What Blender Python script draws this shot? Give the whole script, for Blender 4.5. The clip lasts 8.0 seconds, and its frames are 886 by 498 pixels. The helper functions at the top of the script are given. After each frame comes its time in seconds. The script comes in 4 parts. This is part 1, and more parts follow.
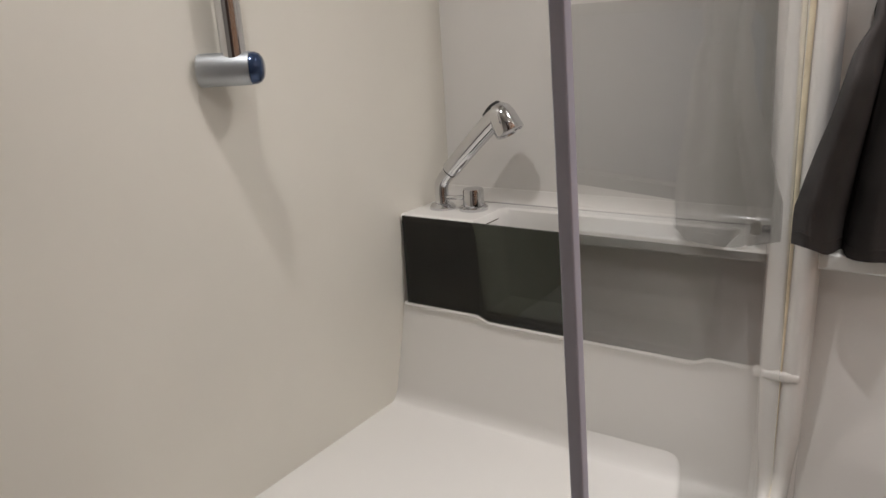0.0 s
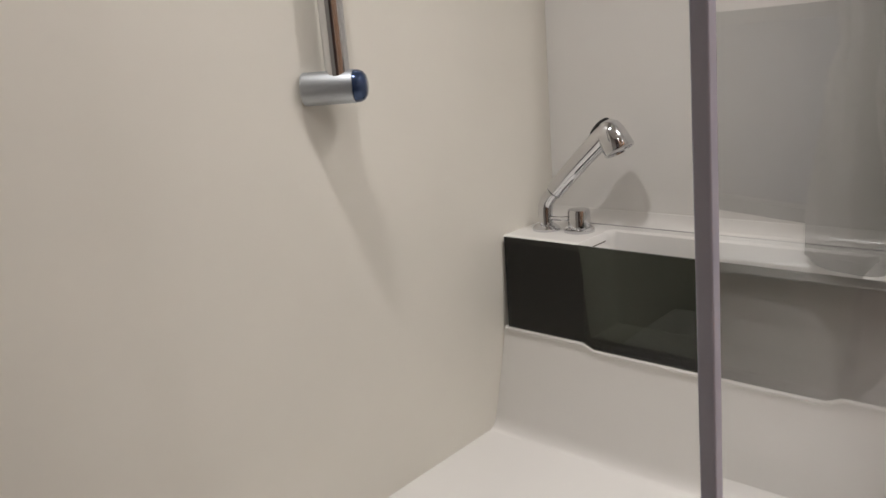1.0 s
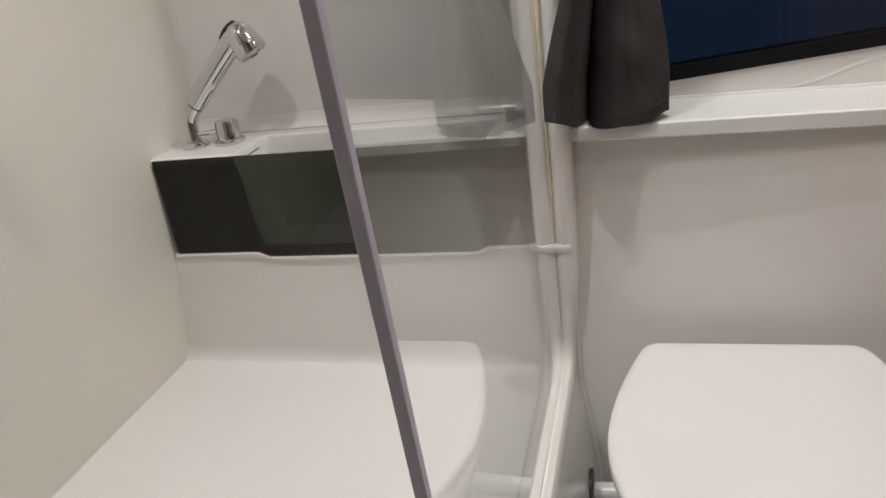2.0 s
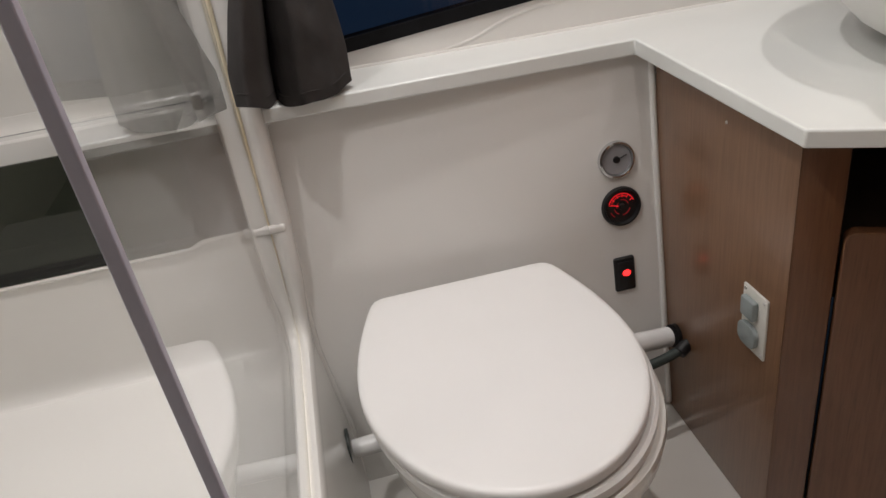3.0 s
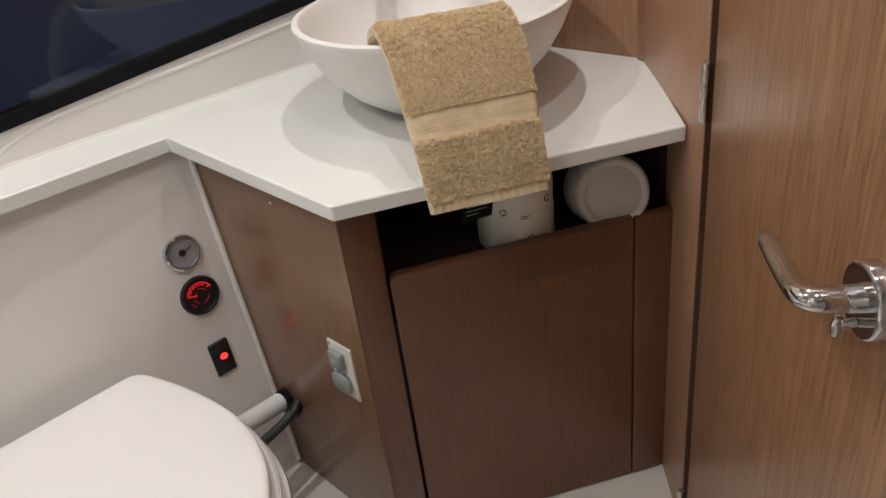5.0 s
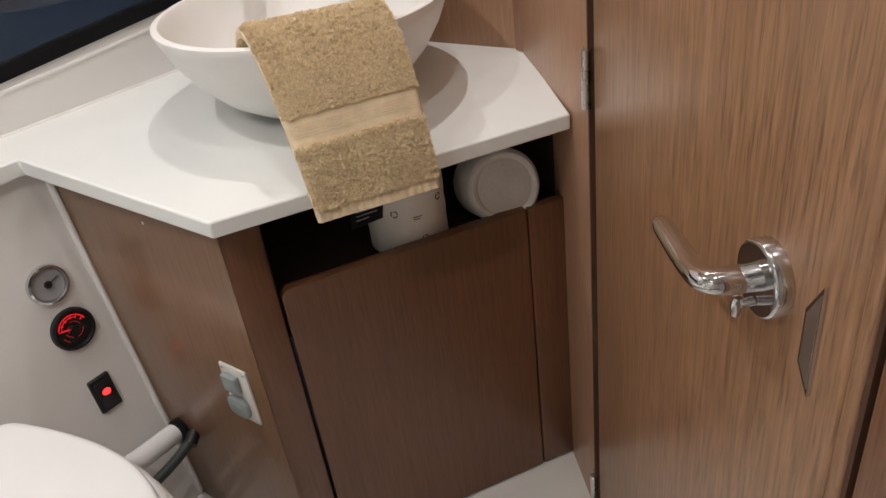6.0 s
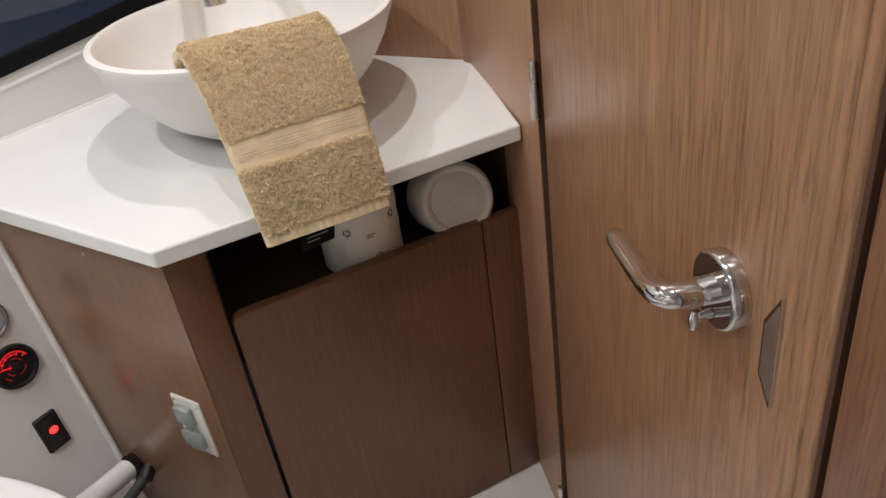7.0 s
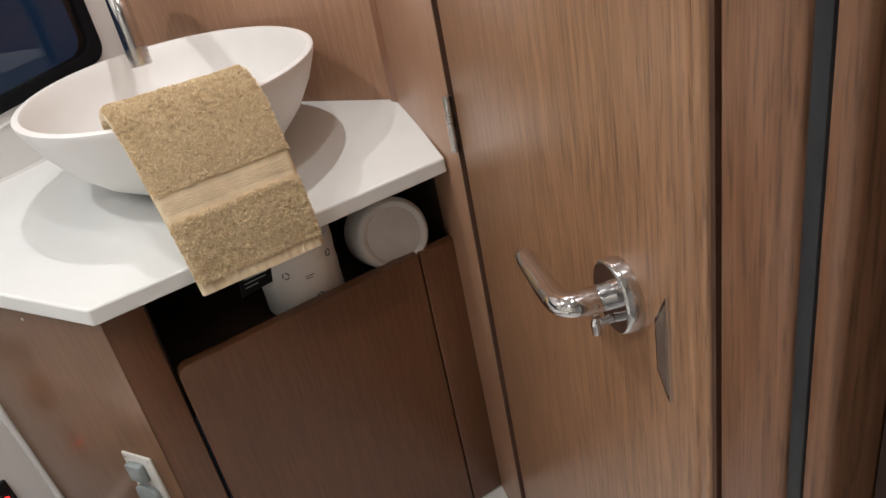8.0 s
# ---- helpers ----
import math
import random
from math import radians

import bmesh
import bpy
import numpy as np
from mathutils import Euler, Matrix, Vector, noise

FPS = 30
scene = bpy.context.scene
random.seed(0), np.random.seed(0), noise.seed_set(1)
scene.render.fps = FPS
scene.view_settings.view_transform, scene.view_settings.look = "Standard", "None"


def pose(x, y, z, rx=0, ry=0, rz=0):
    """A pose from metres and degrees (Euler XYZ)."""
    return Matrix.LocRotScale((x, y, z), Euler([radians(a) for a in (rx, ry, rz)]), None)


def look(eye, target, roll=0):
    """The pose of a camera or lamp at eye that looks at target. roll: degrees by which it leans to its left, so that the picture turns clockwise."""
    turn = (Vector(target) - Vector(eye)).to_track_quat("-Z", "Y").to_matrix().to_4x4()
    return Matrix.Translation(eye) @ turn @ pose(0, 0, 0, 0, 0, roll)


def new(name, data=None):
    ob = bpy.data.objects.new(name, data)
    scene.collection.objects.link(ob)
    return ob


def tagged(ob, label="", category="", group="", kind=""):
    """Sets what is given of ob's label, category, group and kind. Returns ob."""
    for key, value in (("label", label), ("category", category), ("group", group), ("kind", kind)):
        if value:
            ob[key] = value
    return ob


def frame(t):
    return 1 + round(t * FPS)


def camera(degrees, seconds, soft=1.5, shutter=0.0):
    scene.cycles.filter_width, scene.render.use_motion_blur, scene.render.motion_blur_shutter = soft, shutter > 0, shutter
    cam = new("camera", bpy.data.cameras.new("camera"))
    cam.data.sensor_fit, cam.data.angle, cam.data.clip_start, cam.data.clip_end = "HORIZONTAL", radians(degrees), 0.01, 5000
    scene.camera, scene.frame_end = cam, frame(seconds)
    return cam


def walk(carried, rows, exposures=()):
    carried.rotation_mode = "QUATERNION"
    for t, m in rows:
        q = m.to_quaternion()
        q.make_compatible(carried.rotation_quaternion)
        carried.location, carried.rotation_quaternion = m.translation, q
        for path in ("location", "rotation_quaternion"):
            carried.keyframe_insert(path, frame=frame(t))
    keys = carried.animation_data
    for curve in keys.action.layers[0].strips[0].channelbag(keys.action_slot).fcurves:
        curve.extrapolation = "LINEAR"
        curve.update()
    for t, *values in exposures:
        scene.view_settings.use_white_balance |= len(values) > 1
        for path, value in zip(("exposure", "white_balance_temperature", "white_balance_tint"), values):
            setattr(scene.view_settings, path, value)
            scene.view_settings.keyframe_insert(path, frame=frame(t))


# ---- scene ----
cam = camera(61.5, 8.0)
PATH = [
    (0, (0.054, -0.144, 1.171), (-1.041, 1.435, 0.617), -3.3),
    (0.5, (0.043, -0.125, 1.169), (-1.195, 1.372, 0.694), -3.0),
    (1, (0.025, -0.116, 1.163), (-1.284, 1.316, 0.679), -4.4),
    (1.2, (0.023, -0.124, 1.162), (-1.249, 1.335, 0.658), -5.4),
    (2.3, (0.042, -0.123, 1.146), (-0.174, 1.652, 0.249), -8.1),
    (2.5, (0.027, -0.119, 1.153), (-0.02, 1.646, 0.213), -7.9),
    (3, (0.011, -0.149, 1.17), (0.247, 1.585, 0.203), -8.8),
    (3.5, (0.016, -0.178, 1.19), (0.554, 1.477, 0.204), -8.5),
    (4, (0.024, -0.218, 1.203), (0.809, 1.338, 0.22), -8.2),
    (4.5, (0.023, -0.222, 1.214), (1.016, 1.209, 0.231), -7.8),
    (5, (0.056, -0.184, 1.231), (1.209, 1.116, 0.241), -7.7),
    (5.2, (0.063, -0.178, 1.227), (1.261, 1.072, 0.226), -7.9),
    (6.3, (0.092, -0.158, 1.219), (1.451, 0.891, 0.193), -7.8),
    (6.5, (0.099, -0.156, 1.219), (1.472, 0.877, 0.195), -7.9),
    (7, (0.103, -0.157, 1.218), (1.502, 0.845, 0.198), -8.5),
    (7.5, (0.106, -0.168, 1.214), (1.537, 0.811, 0.218), -10.0),
    (8, (0.098, -0.205, 1.222), (1.589, 0.727, 0.27), -11.7),
]
walk(cam, [(t, look(eye, target, roll)) for t, eye, target, roll in PATH], [(0, -0.12, 6520, 10), (1.2, -0.04, 6520, 10), (2.3, -0.05, 6480, 9.5), (4.0, -0.01, 6500, 9.5), (5.2, 0.13, 6560, 10), (6.5, 0.29, 6420, 9.5), (8, 0.36, 6340, 9)])


# ---- light ----
def downlight(x, y, watts, size=0.032, z=2.06, spread=140):
    data = bpy.data.lights.new("downlight", "AREA")
    data.shape, data.size, data.energy, data.color = "DISK", size, watts, (1.0, 0.958, 0.94)
    data.spread = radians(spread)
    ob = new("downlight", data)
    ob.location = (x, y, z)
    return ob


downlight(-0.47, 0.28, 3.2, spread=132)
downlight(0.98, 0.62, 2.3)
downlight(0.16, 0.80, 3.1)
# unseen fill lamp, added to lighten the basin's shadow and the vanity front
downlight(0.42, 0.10, 1.5)
world = bpy.data.worlds.new("night")
scene.world = world
world.use_nodes = True
world.node_tree.nodes["Background"].inputs["Color"].default_value = (0.02, 0.03, 0.06, 1)
world.node_tree.nodes["Background"].inputs["Strength"].default_value = 0.3


# ---- materials ----
def material(name, color, rough=0.5, metal=0.0, var=0.06, scale=6.0, bump=0.0, bump_scale=80.0, coat=0.0, stretch=(1, 1, 1), spread=0.0, **extra):
    m = bpy.data.materials.new(name)
    m.use_nodes = True
    nt = m.node_tree
    b = nt.nodes["Principled BSDF"]
    b.inputs["Roughness"].default_value, b.inputs["Metallic"].default_value = rough, metal
    b.inputs["Coat Weight"].default_value, b.inputs["Coat Roughness"].default_value = coat, 0.08
    co = nt.nodes.new("ShaderNodeTexCoord")
    mp = nt.nodes.new("ShaderNodeMapping")
    mp.inputs["Scale"].default_value = stretch
    nt.links.new(co.outputs["Object"], mp.inputs["Vector"])
    big = nt.nodes.new("ShaderNodeTexNoise")
    big.inputs["Scale"].default_value, big.inputs["Detail"].default_value = scale, 5
    nt.links.new(mp.outputs["Vector"], big.inputs["Vector"])
    ramp = nt.nodes.new("ShaderNodeValToRGB")
    ramp.color_ramp.elements[0].position, ramp.color_ramp.elements[1].position = 0.3, 0.7
    ramp.color_ramp.elements[0].color = (*[c * (1 - var) for c in color], 1)
    ramp.color_ramp.elements[1].color = (*[min(1, c * (1 + var)) for c in color], 1)
    nt.links.new(big.outputs["Fac"], ramp.inputs["Fac"])
    nt.links.new(ramp.outputs["Color"], b.inputs["Base Color"])
    if spread:
        rr = nt.nodes.new("ShaderNodeMapRange")
        rr.inputs["To Min"].default_value, rr.inputs["To Max"].default_value = rough - spread, rough + spread
        nt.links.new(big.outputs["Fac"], rr.inputs["Value"])
        nt.links.new(rr.outputs["Result"], b.inputs["Roughness"])
    if bump:
        fine = nt.nodes.new("ShaderNodeTexNoise")
        fine.inputs["Scale"].default_value, fine.inputs["Detail"].default_value = bump_scale, 3
        nt.links.new(mp.outputs["Vector"], fine.inputs["Vector"])
        bp = nt.nodes.new("ShaderNodeBump")
        bp.inputs["Strength"].default_value, bp.inputs["Distance"].default_value = bump, 0.002
        nt.links.new(fine.outputs["Fac"], bp.inputs["Height"])
        nt.links.new(bp.outputs["Normal"], b.inputs["Normal"])
    for key, value in extra.items():
        b.inputs[key.replace("_", " ")].default_value = value
    return m


def wood(name, dark, light, rough=0.38, pore=0.64, coat=0.3, coat_rough=0.24):
    m = bpy.data.materials.new(name)
    m.use_nodes = True
    nt = m.node_tree
    b = nt.nodes["Principled BSDF"]
    co = nt.nodes.new("ShaderNodeTexCoord")

    def noise_at(scale, vec, detail, distort=0.0):
        mp = nt.nodes.new("ShaderNodeMapping")
        mp.inputs["Scale"].default_value = vec
        nt.links.new(co.outputs["Object"], mp.inputs["Vector"])
        n = nt.nodes.new("ShaderNodeTexNoise")
        n.inputs["Scale"].default_value, n.inputs["Detail"].default_value, n.inputs["Distortion"].default_value = scale, detail, distort
        nt.links.new(mp.outputs["Vector"], n.inputs["Vector"])
        return n.outputs["Fac"]

    broad, fine, pores = noise_at(9, (1, 1, 0.12), 3, 0.3), noise_at(210, (1, 1, 0.050), 6, 0.15), noise_at(430, (1, 1, 0.06), 3)
    mix = nt.nodes.new("ShaderNodeMix")
    mix.inputs[0].default_value = 0.88
    nt.links.new(broad, mix.inputs[2])
    nt.links.new(fine, mix.inputs[3])
    ramp = nt.nodes.new("ShaderNodeValToRGB")
    e = ramp.color_ramp.elements
    e[0].position, e[0].color = 0.31, (*dark, 1)
    e[1].position, e[1].color = 0.70, (*light, 1)
    nt.links.new(mix.outputs[0], ramp.inputs["Fac"])
    pr = nt.nodes.new("ShaderNodeMapRange")
    pr.inputs["From Min"].default_value, pr.inputs["From Max"].default_value = 0.34, 0.47
    pr.inputs["To Min"].default_value = pore
    nt.links.new(pores, pr.inputs["Value"])
    mul = nt.nodes.new("ShaderNodeMix")
    mul.data_type, mul.blend_type = "RGBA", "MULTIPLY"
    mul.inputs[0].default_value = 1.0
    nt.links.new(ramp.outputs["Color"], mul.inputs[6])
    nt.links.new(pr.outputs["Result"], mul.inputs[7])
    nt.links.new(mul.outputs[2], b.inputs["Base Color"])
    b.inputs["Roughness"].default_value = rough
    b.inputs["Coat Weight"].default_value, b.inputs["Coat Roughness"].default_value = coat, coat_rough
    bp = nt.nodes.new("ShaderNodeBump")
    bp.inputs["Strength"].default_value, bp.inputs["Distance"].default_value = 0.12, 0.001
    nt.links.new(fine, bp.inputs["Height"])
    nt.links.new(bp.outputs["Normal"], b.inputs["Normal"])
    return m


GEL = material("gelcoat", (0.76, 0.745, 0.715), 0.26, var=0.012, scale=2, bump=0.006, bump_scale=40, coat=0.3)
LINER = material("shower_liner", (0.74, 0.71, 0.635), 0.42, var=0.04, scale=2.5, bump=0.05, bump_scale=60, spread=0.06)
# mid grey picked for the bounce and reflections off the unseen wall
CLOSING_GREY = material("closing_wall_grey", (0.36, 0.345, 0.33), 0.6, var=0.06, scale=4, bump=0.08, bump_scale=80)
WALLP = material("wall_panel", (0.72, 0.70, 0.65), 0.4, var=0.03, scale=3, bump=0.04, bump_scale=50)
CEIL = material("ceiling_vinyl", (0.75, 0.73, 0.68), 0.6, var=0.03, scale=5, bump=0.1, bump_scale=120)
COUNTER = material("solid_surface", (0.785, 0.80, 0.775), 0.3, var=0.02, scale=9, bump=0.02, bump_scale=90, coat=0.15, spread=0.05)
STONE = material("basin_stone", (0.80, 0.79, 0.765), 0.5, var=0.03, scale=10, bump=0.04, bump_scale=150)
CERAMIC = material("porcelain", (0.80, 0.79, 0.75), 0.12, var=0.02, scale=4, coat=0.4)
LID = material("lid_plastic", (0.78, 0.77, 0.755), 0.3, var=0.02, scale=5, bump=0.02, bump_scale=60, spread=0.06)
WOOD = wood("walnut", (0.250, 0.126, 0.063), (0.440, 0.243, 0.128), coat=0.45, coat_rough=0.28)
# door walnut darkened for the frame posts, which get less light
WOOD_FRAME_SHADED = wood("walnut_frame_shaded", (0.165, 0.076, 0.038), (0.275, 0.135, 0.072))
WOOD_SIDE = wood("walnut_side", (0.186, 0.096, 0.049), (0.230, 0.123, 0.065), 0.45, 0.90, 0.6, 0.16)
TRIM_WOOD = wood("walnut_trim", (0.27, 0.125, 0.070), (0.36, 0.180, 0.105), 0.4, 0.9)
WOOD_WALL = wood("walnut_wall", (0.36, 0.198, 0.118), (0.45, 0.258, 0.158), 0.45, 0.85)
# walnut of the vanity front, with the shade under the counter in its colour
WOOD_PANEL_SHADED = wood("walnut_panel_shaded", (0.118, 0.047, 0.019), (0.160, 0.067, 0.029), 0.42, 0.85)
# near-black brown that carries the shade inside the locker, ledge and door gaps
INSIDE_SHADED = material("inside_shaded", (0.045, 0.030, 0.022), 0.7, var=0.2, scale=12, bump=0.2)
# dark brown standing for the shade on the bulkhead beyond the frame
BULKHEAD_SHADED = material("bulkhead_shaded", (0.055, 0.032, 0.024), 0.7, var=0.15, scale=14, bump=0.15)
CHROME = material("chrome", (0.66, 0.665, 0.68), 0.09, metal=1.0, var=0.02, scale=8, spread=0.03)
STEEL = material("brushed_steel", (0.66, 0.65, 0.63), 0.28, metal=1.0, var=0.06, scale=30, spread=0.08)
SEAL = material("grey_profile", (0.62, 0.63, 0.76), 0.5, var=0.05, scale=20)
CAULK = material("cream_sealant", (0.76, 0.68, 0.50), 0.5, var=0.12, scale=40, bump=0.1)
BLACK = material("black_plastic", (0.008, 0.008, 0.009), 0.45, var=0.2, scale=30)
GASKET = material("black_gasket", (0.006, 0.006, 0.007), 0.75, var=0.2, scale=30, Specular_IOR_Level=0.15)
RUBBER = material("rubber_hose", (0.035, 0.045, 0.042), 0.5, var=0.2, scale=30, bump=0.1)
# dark brown for the shade in the gaps beside the door leaf
GAP_DARK = material("gap_dark", (0.085, 0.040, 0.023), 0.6, var=0.2, scale=30)
RUBBER_SEAL = material("door_seal", (0.022, 0.026, 0.03), 0.5, var=0.2, scale=30)
PVC = material("white_hose", (0.80, 0.80, 0.79), 0.22, var=0.06, scale=14)
PAPER = material("wrap_paper", (0.80, 0.775, 0.73), 0.65, var=0.06, scale=16, bump=0.7, bump_scale=45)
ROLL_END = material("roll_end", (0.72, 0.70, 0.67), 0.8, var=0.05, scale=30, bump=0.3, bump_scale=160)
INK = material("dark_ink", (0.06, 0.065, 0.065), 0.6, var=0.1)
GREEN_INK = material("green_ink", (0.02, 0.10, 0.075), 0.6, var=0.1)
CLOTH = material("grey_cloth", (0.037, 0.033, 0.032), 0.9, var=0.15, scale=20, bump=0.2, bump_scale=420)
TERRY = material("terry", (0.74, 0.585, 0.37), 0.95, var=0.16, scale=22, bump=0.5, bump_scale=520, Sheen_Weight=0.3)
TERRY_BAND = material("terry_band", (0.70, 0.57, 0.375), 0.8, var=0.1, scale=60, bump=0.4, bump_scale=600)
OUTLET = material("outlet_plate", (0.70, 0.69, 0.64), 0.35, var=0.05, scale=30)
OUTLET_GREY = material("grey_cover", (0.30, 0.34, 0.34), 0.25, var=0.1, scale=40)
DIAL = material("dial_face", (0.30, 0.30, 0.31), 0.4, var=0.05, scale=30)
FLOOR = material("floor_gelcoat", (0.72, 0.70, 0.66), 0.35, var=0.04, scale=4, bump=0.08, bump_scale=200)


def pile_material(name, low, high):
    """Terry loops that differ a little from one another."""
    m = bpy.data.materials.new(name)
    m.use_nodes = True
    nt = m.node_tree
    b = nt.nodes["Principled BSDF"]
    geo = nt.nodes.new("ShaderNodeNewGeometry")
    ramp = nt.nodes.new("ShaderNodeValToRGB")
    ramp.color_ramp.elements[0].color = (*low, 1)
    ramp.color_ramp.elements[1].color = (*high, 1)
    nt.links.new(geo.outputs["Random Per Island"], ramp.inputs["Fac"])
    nt.links.new(ramp.outputs["Color"], b.inputs["Base Color"])
    b.inputs["Roughness"].default_value, b.inputs["Sheen Weight"].default_value = 0.95, 0.2
    thin = nt.nodes.new("ShaderNodeBsdfTranslucent")
    nt.links.new(ramp.outputs["Color"], thin.inputs["Color"])
    both = nt.nodes.new("ShaderNodeMixShader")
    both.inputs[0].default_value = 0.28
    nt.links.new(b.outputs["BSDF"], both.inputs[1])
    nt.links.new(thin.outputs["BSDF"], both.inputs[2])
    nt.links.new(both.outputs["Shader"], nt.nodes["Material Output"].inputs["Surface"])
    return m


PILE = pile_material("terry_pile", (0.63, 0.485, 0.285), (0.95, 0.825, 0.575))


def glass(name, color, rough=0.0, ior=1.45):
    m = bpy.data.materials.new(name)
    m.use_nodes = True
    b = m.node_tree.nodes["Principled BSDF"]
    b.inputs["Base Color"].default_value = (*color, 1)
    b.inputs["Transmission Weight"].default_value, b.inputs["Roughness"].default_value, b.inputs["IOR"].default_value = 1.0, rough, ior
    return m


def glow(name, color, strength):
    m = bpy.data.materials.new(name)
    m.use_nodes = True
    b = m.node_tree.nodes["Principled BSDF"]
    b.inputs["Base Color"].default_value = (*color, 1)
    b.inputs["Emission Color"].default_value, b.inputs["Emission Strength"].default_value = (*color, 1), strength
    return m


GLASS = glass("clear_glass", (0.955, 0.965, 0.965), ior=1.54)
SMOKED = glass("smoked_acrylic", (0.060, 0.068, 0.052))
TINTED = glass("tinted_glass", (0.55, 0.62, 0.75))
SATIN = material("satin_chrome", (0.50, 0.53, 0.56), 0.45, metal=1.0, var=0.03, scale=10)
# steel tinted with the brown that the wood's reflection would give
LATCH = material("latch_reflect", (0.46, 0.38, 0.32), 0.36, metal=0.9, var=0.05, scale=20)
# chrome cap's blue reflection, given as the metal's own colour
CAP_REFLECT = material("cap_reflection", (0.05, 0.08, 0.16), 0.1, metal=0.6, var=0.1)
NIGHT = glow("night_sky", (0.009, 0.021, 0.040), 0.75)
RED = glow("red_lamp", (1.0, 0.02, 0.02), 3.0)
RED_DIM = glow("red_dim", (0.6, 0.012, 0.02), 0.10)
RED_DIAL = glow("red_dial", (1.0, 0.02, 0.03), 0.34)


# ---- mesh helpers ----
def finish(bm, bevel=0.0, segments=2, smooth=True):
    if bevel:
        bmesh.ops.bevel(bm, geom=[e for e in bm.edges if e.is_manifold and e.calc_face_angle(0) > 0.5], offset=bevel, segments=segments, affect="EDGES", profile=0.5, clamp_overlap=True)
    bmesh.ops.recalc_face_normals(bm, faces=bm.faces)
    for f in bm.faces:
        f.smooth = smooth
    if smooth:
        for e in bm.edges:
            if e.is_manifold and e.calc_face_angle(0) > 0.7:
                e.smooth = False
    return bm


def prism(poly, z0, z1, bevel=0.0, segments=2):
    """An upright prism over a polygon of the plan."""
    bm = bmesh.new()
    low = [bm.verts.new((x, y, z0)) for x, y in poly]
    top = [bm.verts.new((x, y, z1)) for x, y in poly]
    bm.faces.new(low)
    bm.faces.new(top)
    n = len(poly)
    for i in range(n):
        bm.faces.new((low[i], low[(i + 1) % n], top[(i + 1) % n], top[i]))
    bmesh.ops.recalc_face_normals(bm, faces=bm.faces)
    return finish(bm, bevel, segments)


def block(x0, x1, y0, y1, z0, z1, bevel=0.0, segments=2):
    return prism([(x0, y0), (x1, y0), (x1, y1), (x0, y1)], z0, z1, bevel, segments)


def moved(bm, m):
    bm.transform(m)
    return bm


def loft(rings, close=True, caps=True):
    """A skin over rings of equal count, each a list of points."""
    bm = bmesh.new()
    vs = [[bm.verts.new(p) for p in r] for r in rings]
    n = len(rings[0])
    for a, b in zip(vs, vs[1:]):
        for i in range(n if close else n - 1):
            bm.faces.new((a[i], a[(i + 1) % n], b[(i + 1) % n], b[i]))
    if caps and close:
        bm.faces.new(vs[0])
        bm.faces.new(vs[-1])
    return finish(bm)


def lathe(profile, n=40, sx=1.0, sy=1.0):
    """A turned body round z through (radius, height) points."""
    return loft([[(max(r, 0.0004) * sx * math.cos(2 * math.pi * i / n), max(r, 0.0004) * sy * math.sin(2 * math.pi * i / n), z) for i in range(n)] for r, z in profile])


def tube(points, radius, n=20, flat=1.0):
    """A round tube along points; radius may be one for each."""
    pts = [Vector(p) for p in points]
    rad = radius if isinstance(radius, (list, tuple)) else [radius] * len(pts)
    rings, side = [], None
    for i, p in enumerate(pts):
        d = (pts[min(i + 1, len(pts) - 1)] - pts[max(i - 1, 0)]).normalized()
        if side is None:
            side = d.cross(Vector((0, 0, 1)) if abs(d.z) < 0.9 else Vector((1, 0, 0))).normalized()
        side = (side - d * side.dot(d)).normalized()
        up = d.cross(side)
        rings.append([p + rad[i] * (math.cos(a) * side + flat * math.sin(a) * up) for a in (2 * math.pi * k / n for k in range(n))])
    return loft(rings)


def curve_through(points, steps=8):
    """A smooth line through points (Catmull-Rom)."""
    p = [Vector(q) for q in points]
    p = [2 * p[0] - p[1]] + p + [2 * p[-1] - p[-2]]
    out = []
    for i in range(1, len(p) - 2):
        for k in range(steps):
            t = k / steps
            a, b, c, d = p[i - 1:i + 3]
            out.append(0.5 * (2 * b + (c - a) * t + (2 * a - 5 * b + 4 * c - d) * t * t + (3 * b - a - 3 * c + d) * t ** 3))
    return out + [p[-2]]


def aim(origin, direction):
    """A pose whose z runs along a direction."""
    return Matrix.Translation(origin) @ Vector(direction).to_track_quat("Z", "Y").to_matrix().to_4x4()


def world_of(ob):
    m = ob.matrix_parent_inverse @ ob.matrix_basis if ob.parent else ob.matrix_basis
    return world_of(ob.parent) @ m if ob.parent else m.copy()


def part(name, bm, mat, parent=None, label=""):
    me = bpy.data.meshes.new(name)
    bm.to_mesh(me)
    bm.free()
    me.materials.append(mat)
    ob = new(name, me)
    if parent:
        ob.parent = parent
        ob.matrix_parent_inverse = world_of(parent).inverted()
    return tagged(ob, label)


def thing(name, at, label, category, kind="", group=""):
    ob = new(name)
    ob.location = at
    ob.empty_display_size = 0.05
    return tagged(ob, label, category, group, kind)


def solid(name, bm, mat, label, category, kind="structure"):
    return tagged(part(name, bm, mat), label, category, kind=kind)


# ---- plan ----
FLOOR_Z, TOP_Z, CEIL_Z, SEAT_Z = 0.19, 0.86, 2.08, 0.49
GLASS_X = -0.1035
HINGE, ALONG, OUT = Vector((0.836, 0.203, 0)), Vector((-0.734, -0.679, 0)), Vector((-0.679, 0.734, 0))
CORNER, FRONT, INTO = Vector((0.525, 0.545, 0)), Vector((0.856, -0.517, 0)), Vector((0.517, 0.856, 0))


def on_door(s, off, z):
    return HINGE + ALONG * s + OUT * off + Vector((0, 0, z))


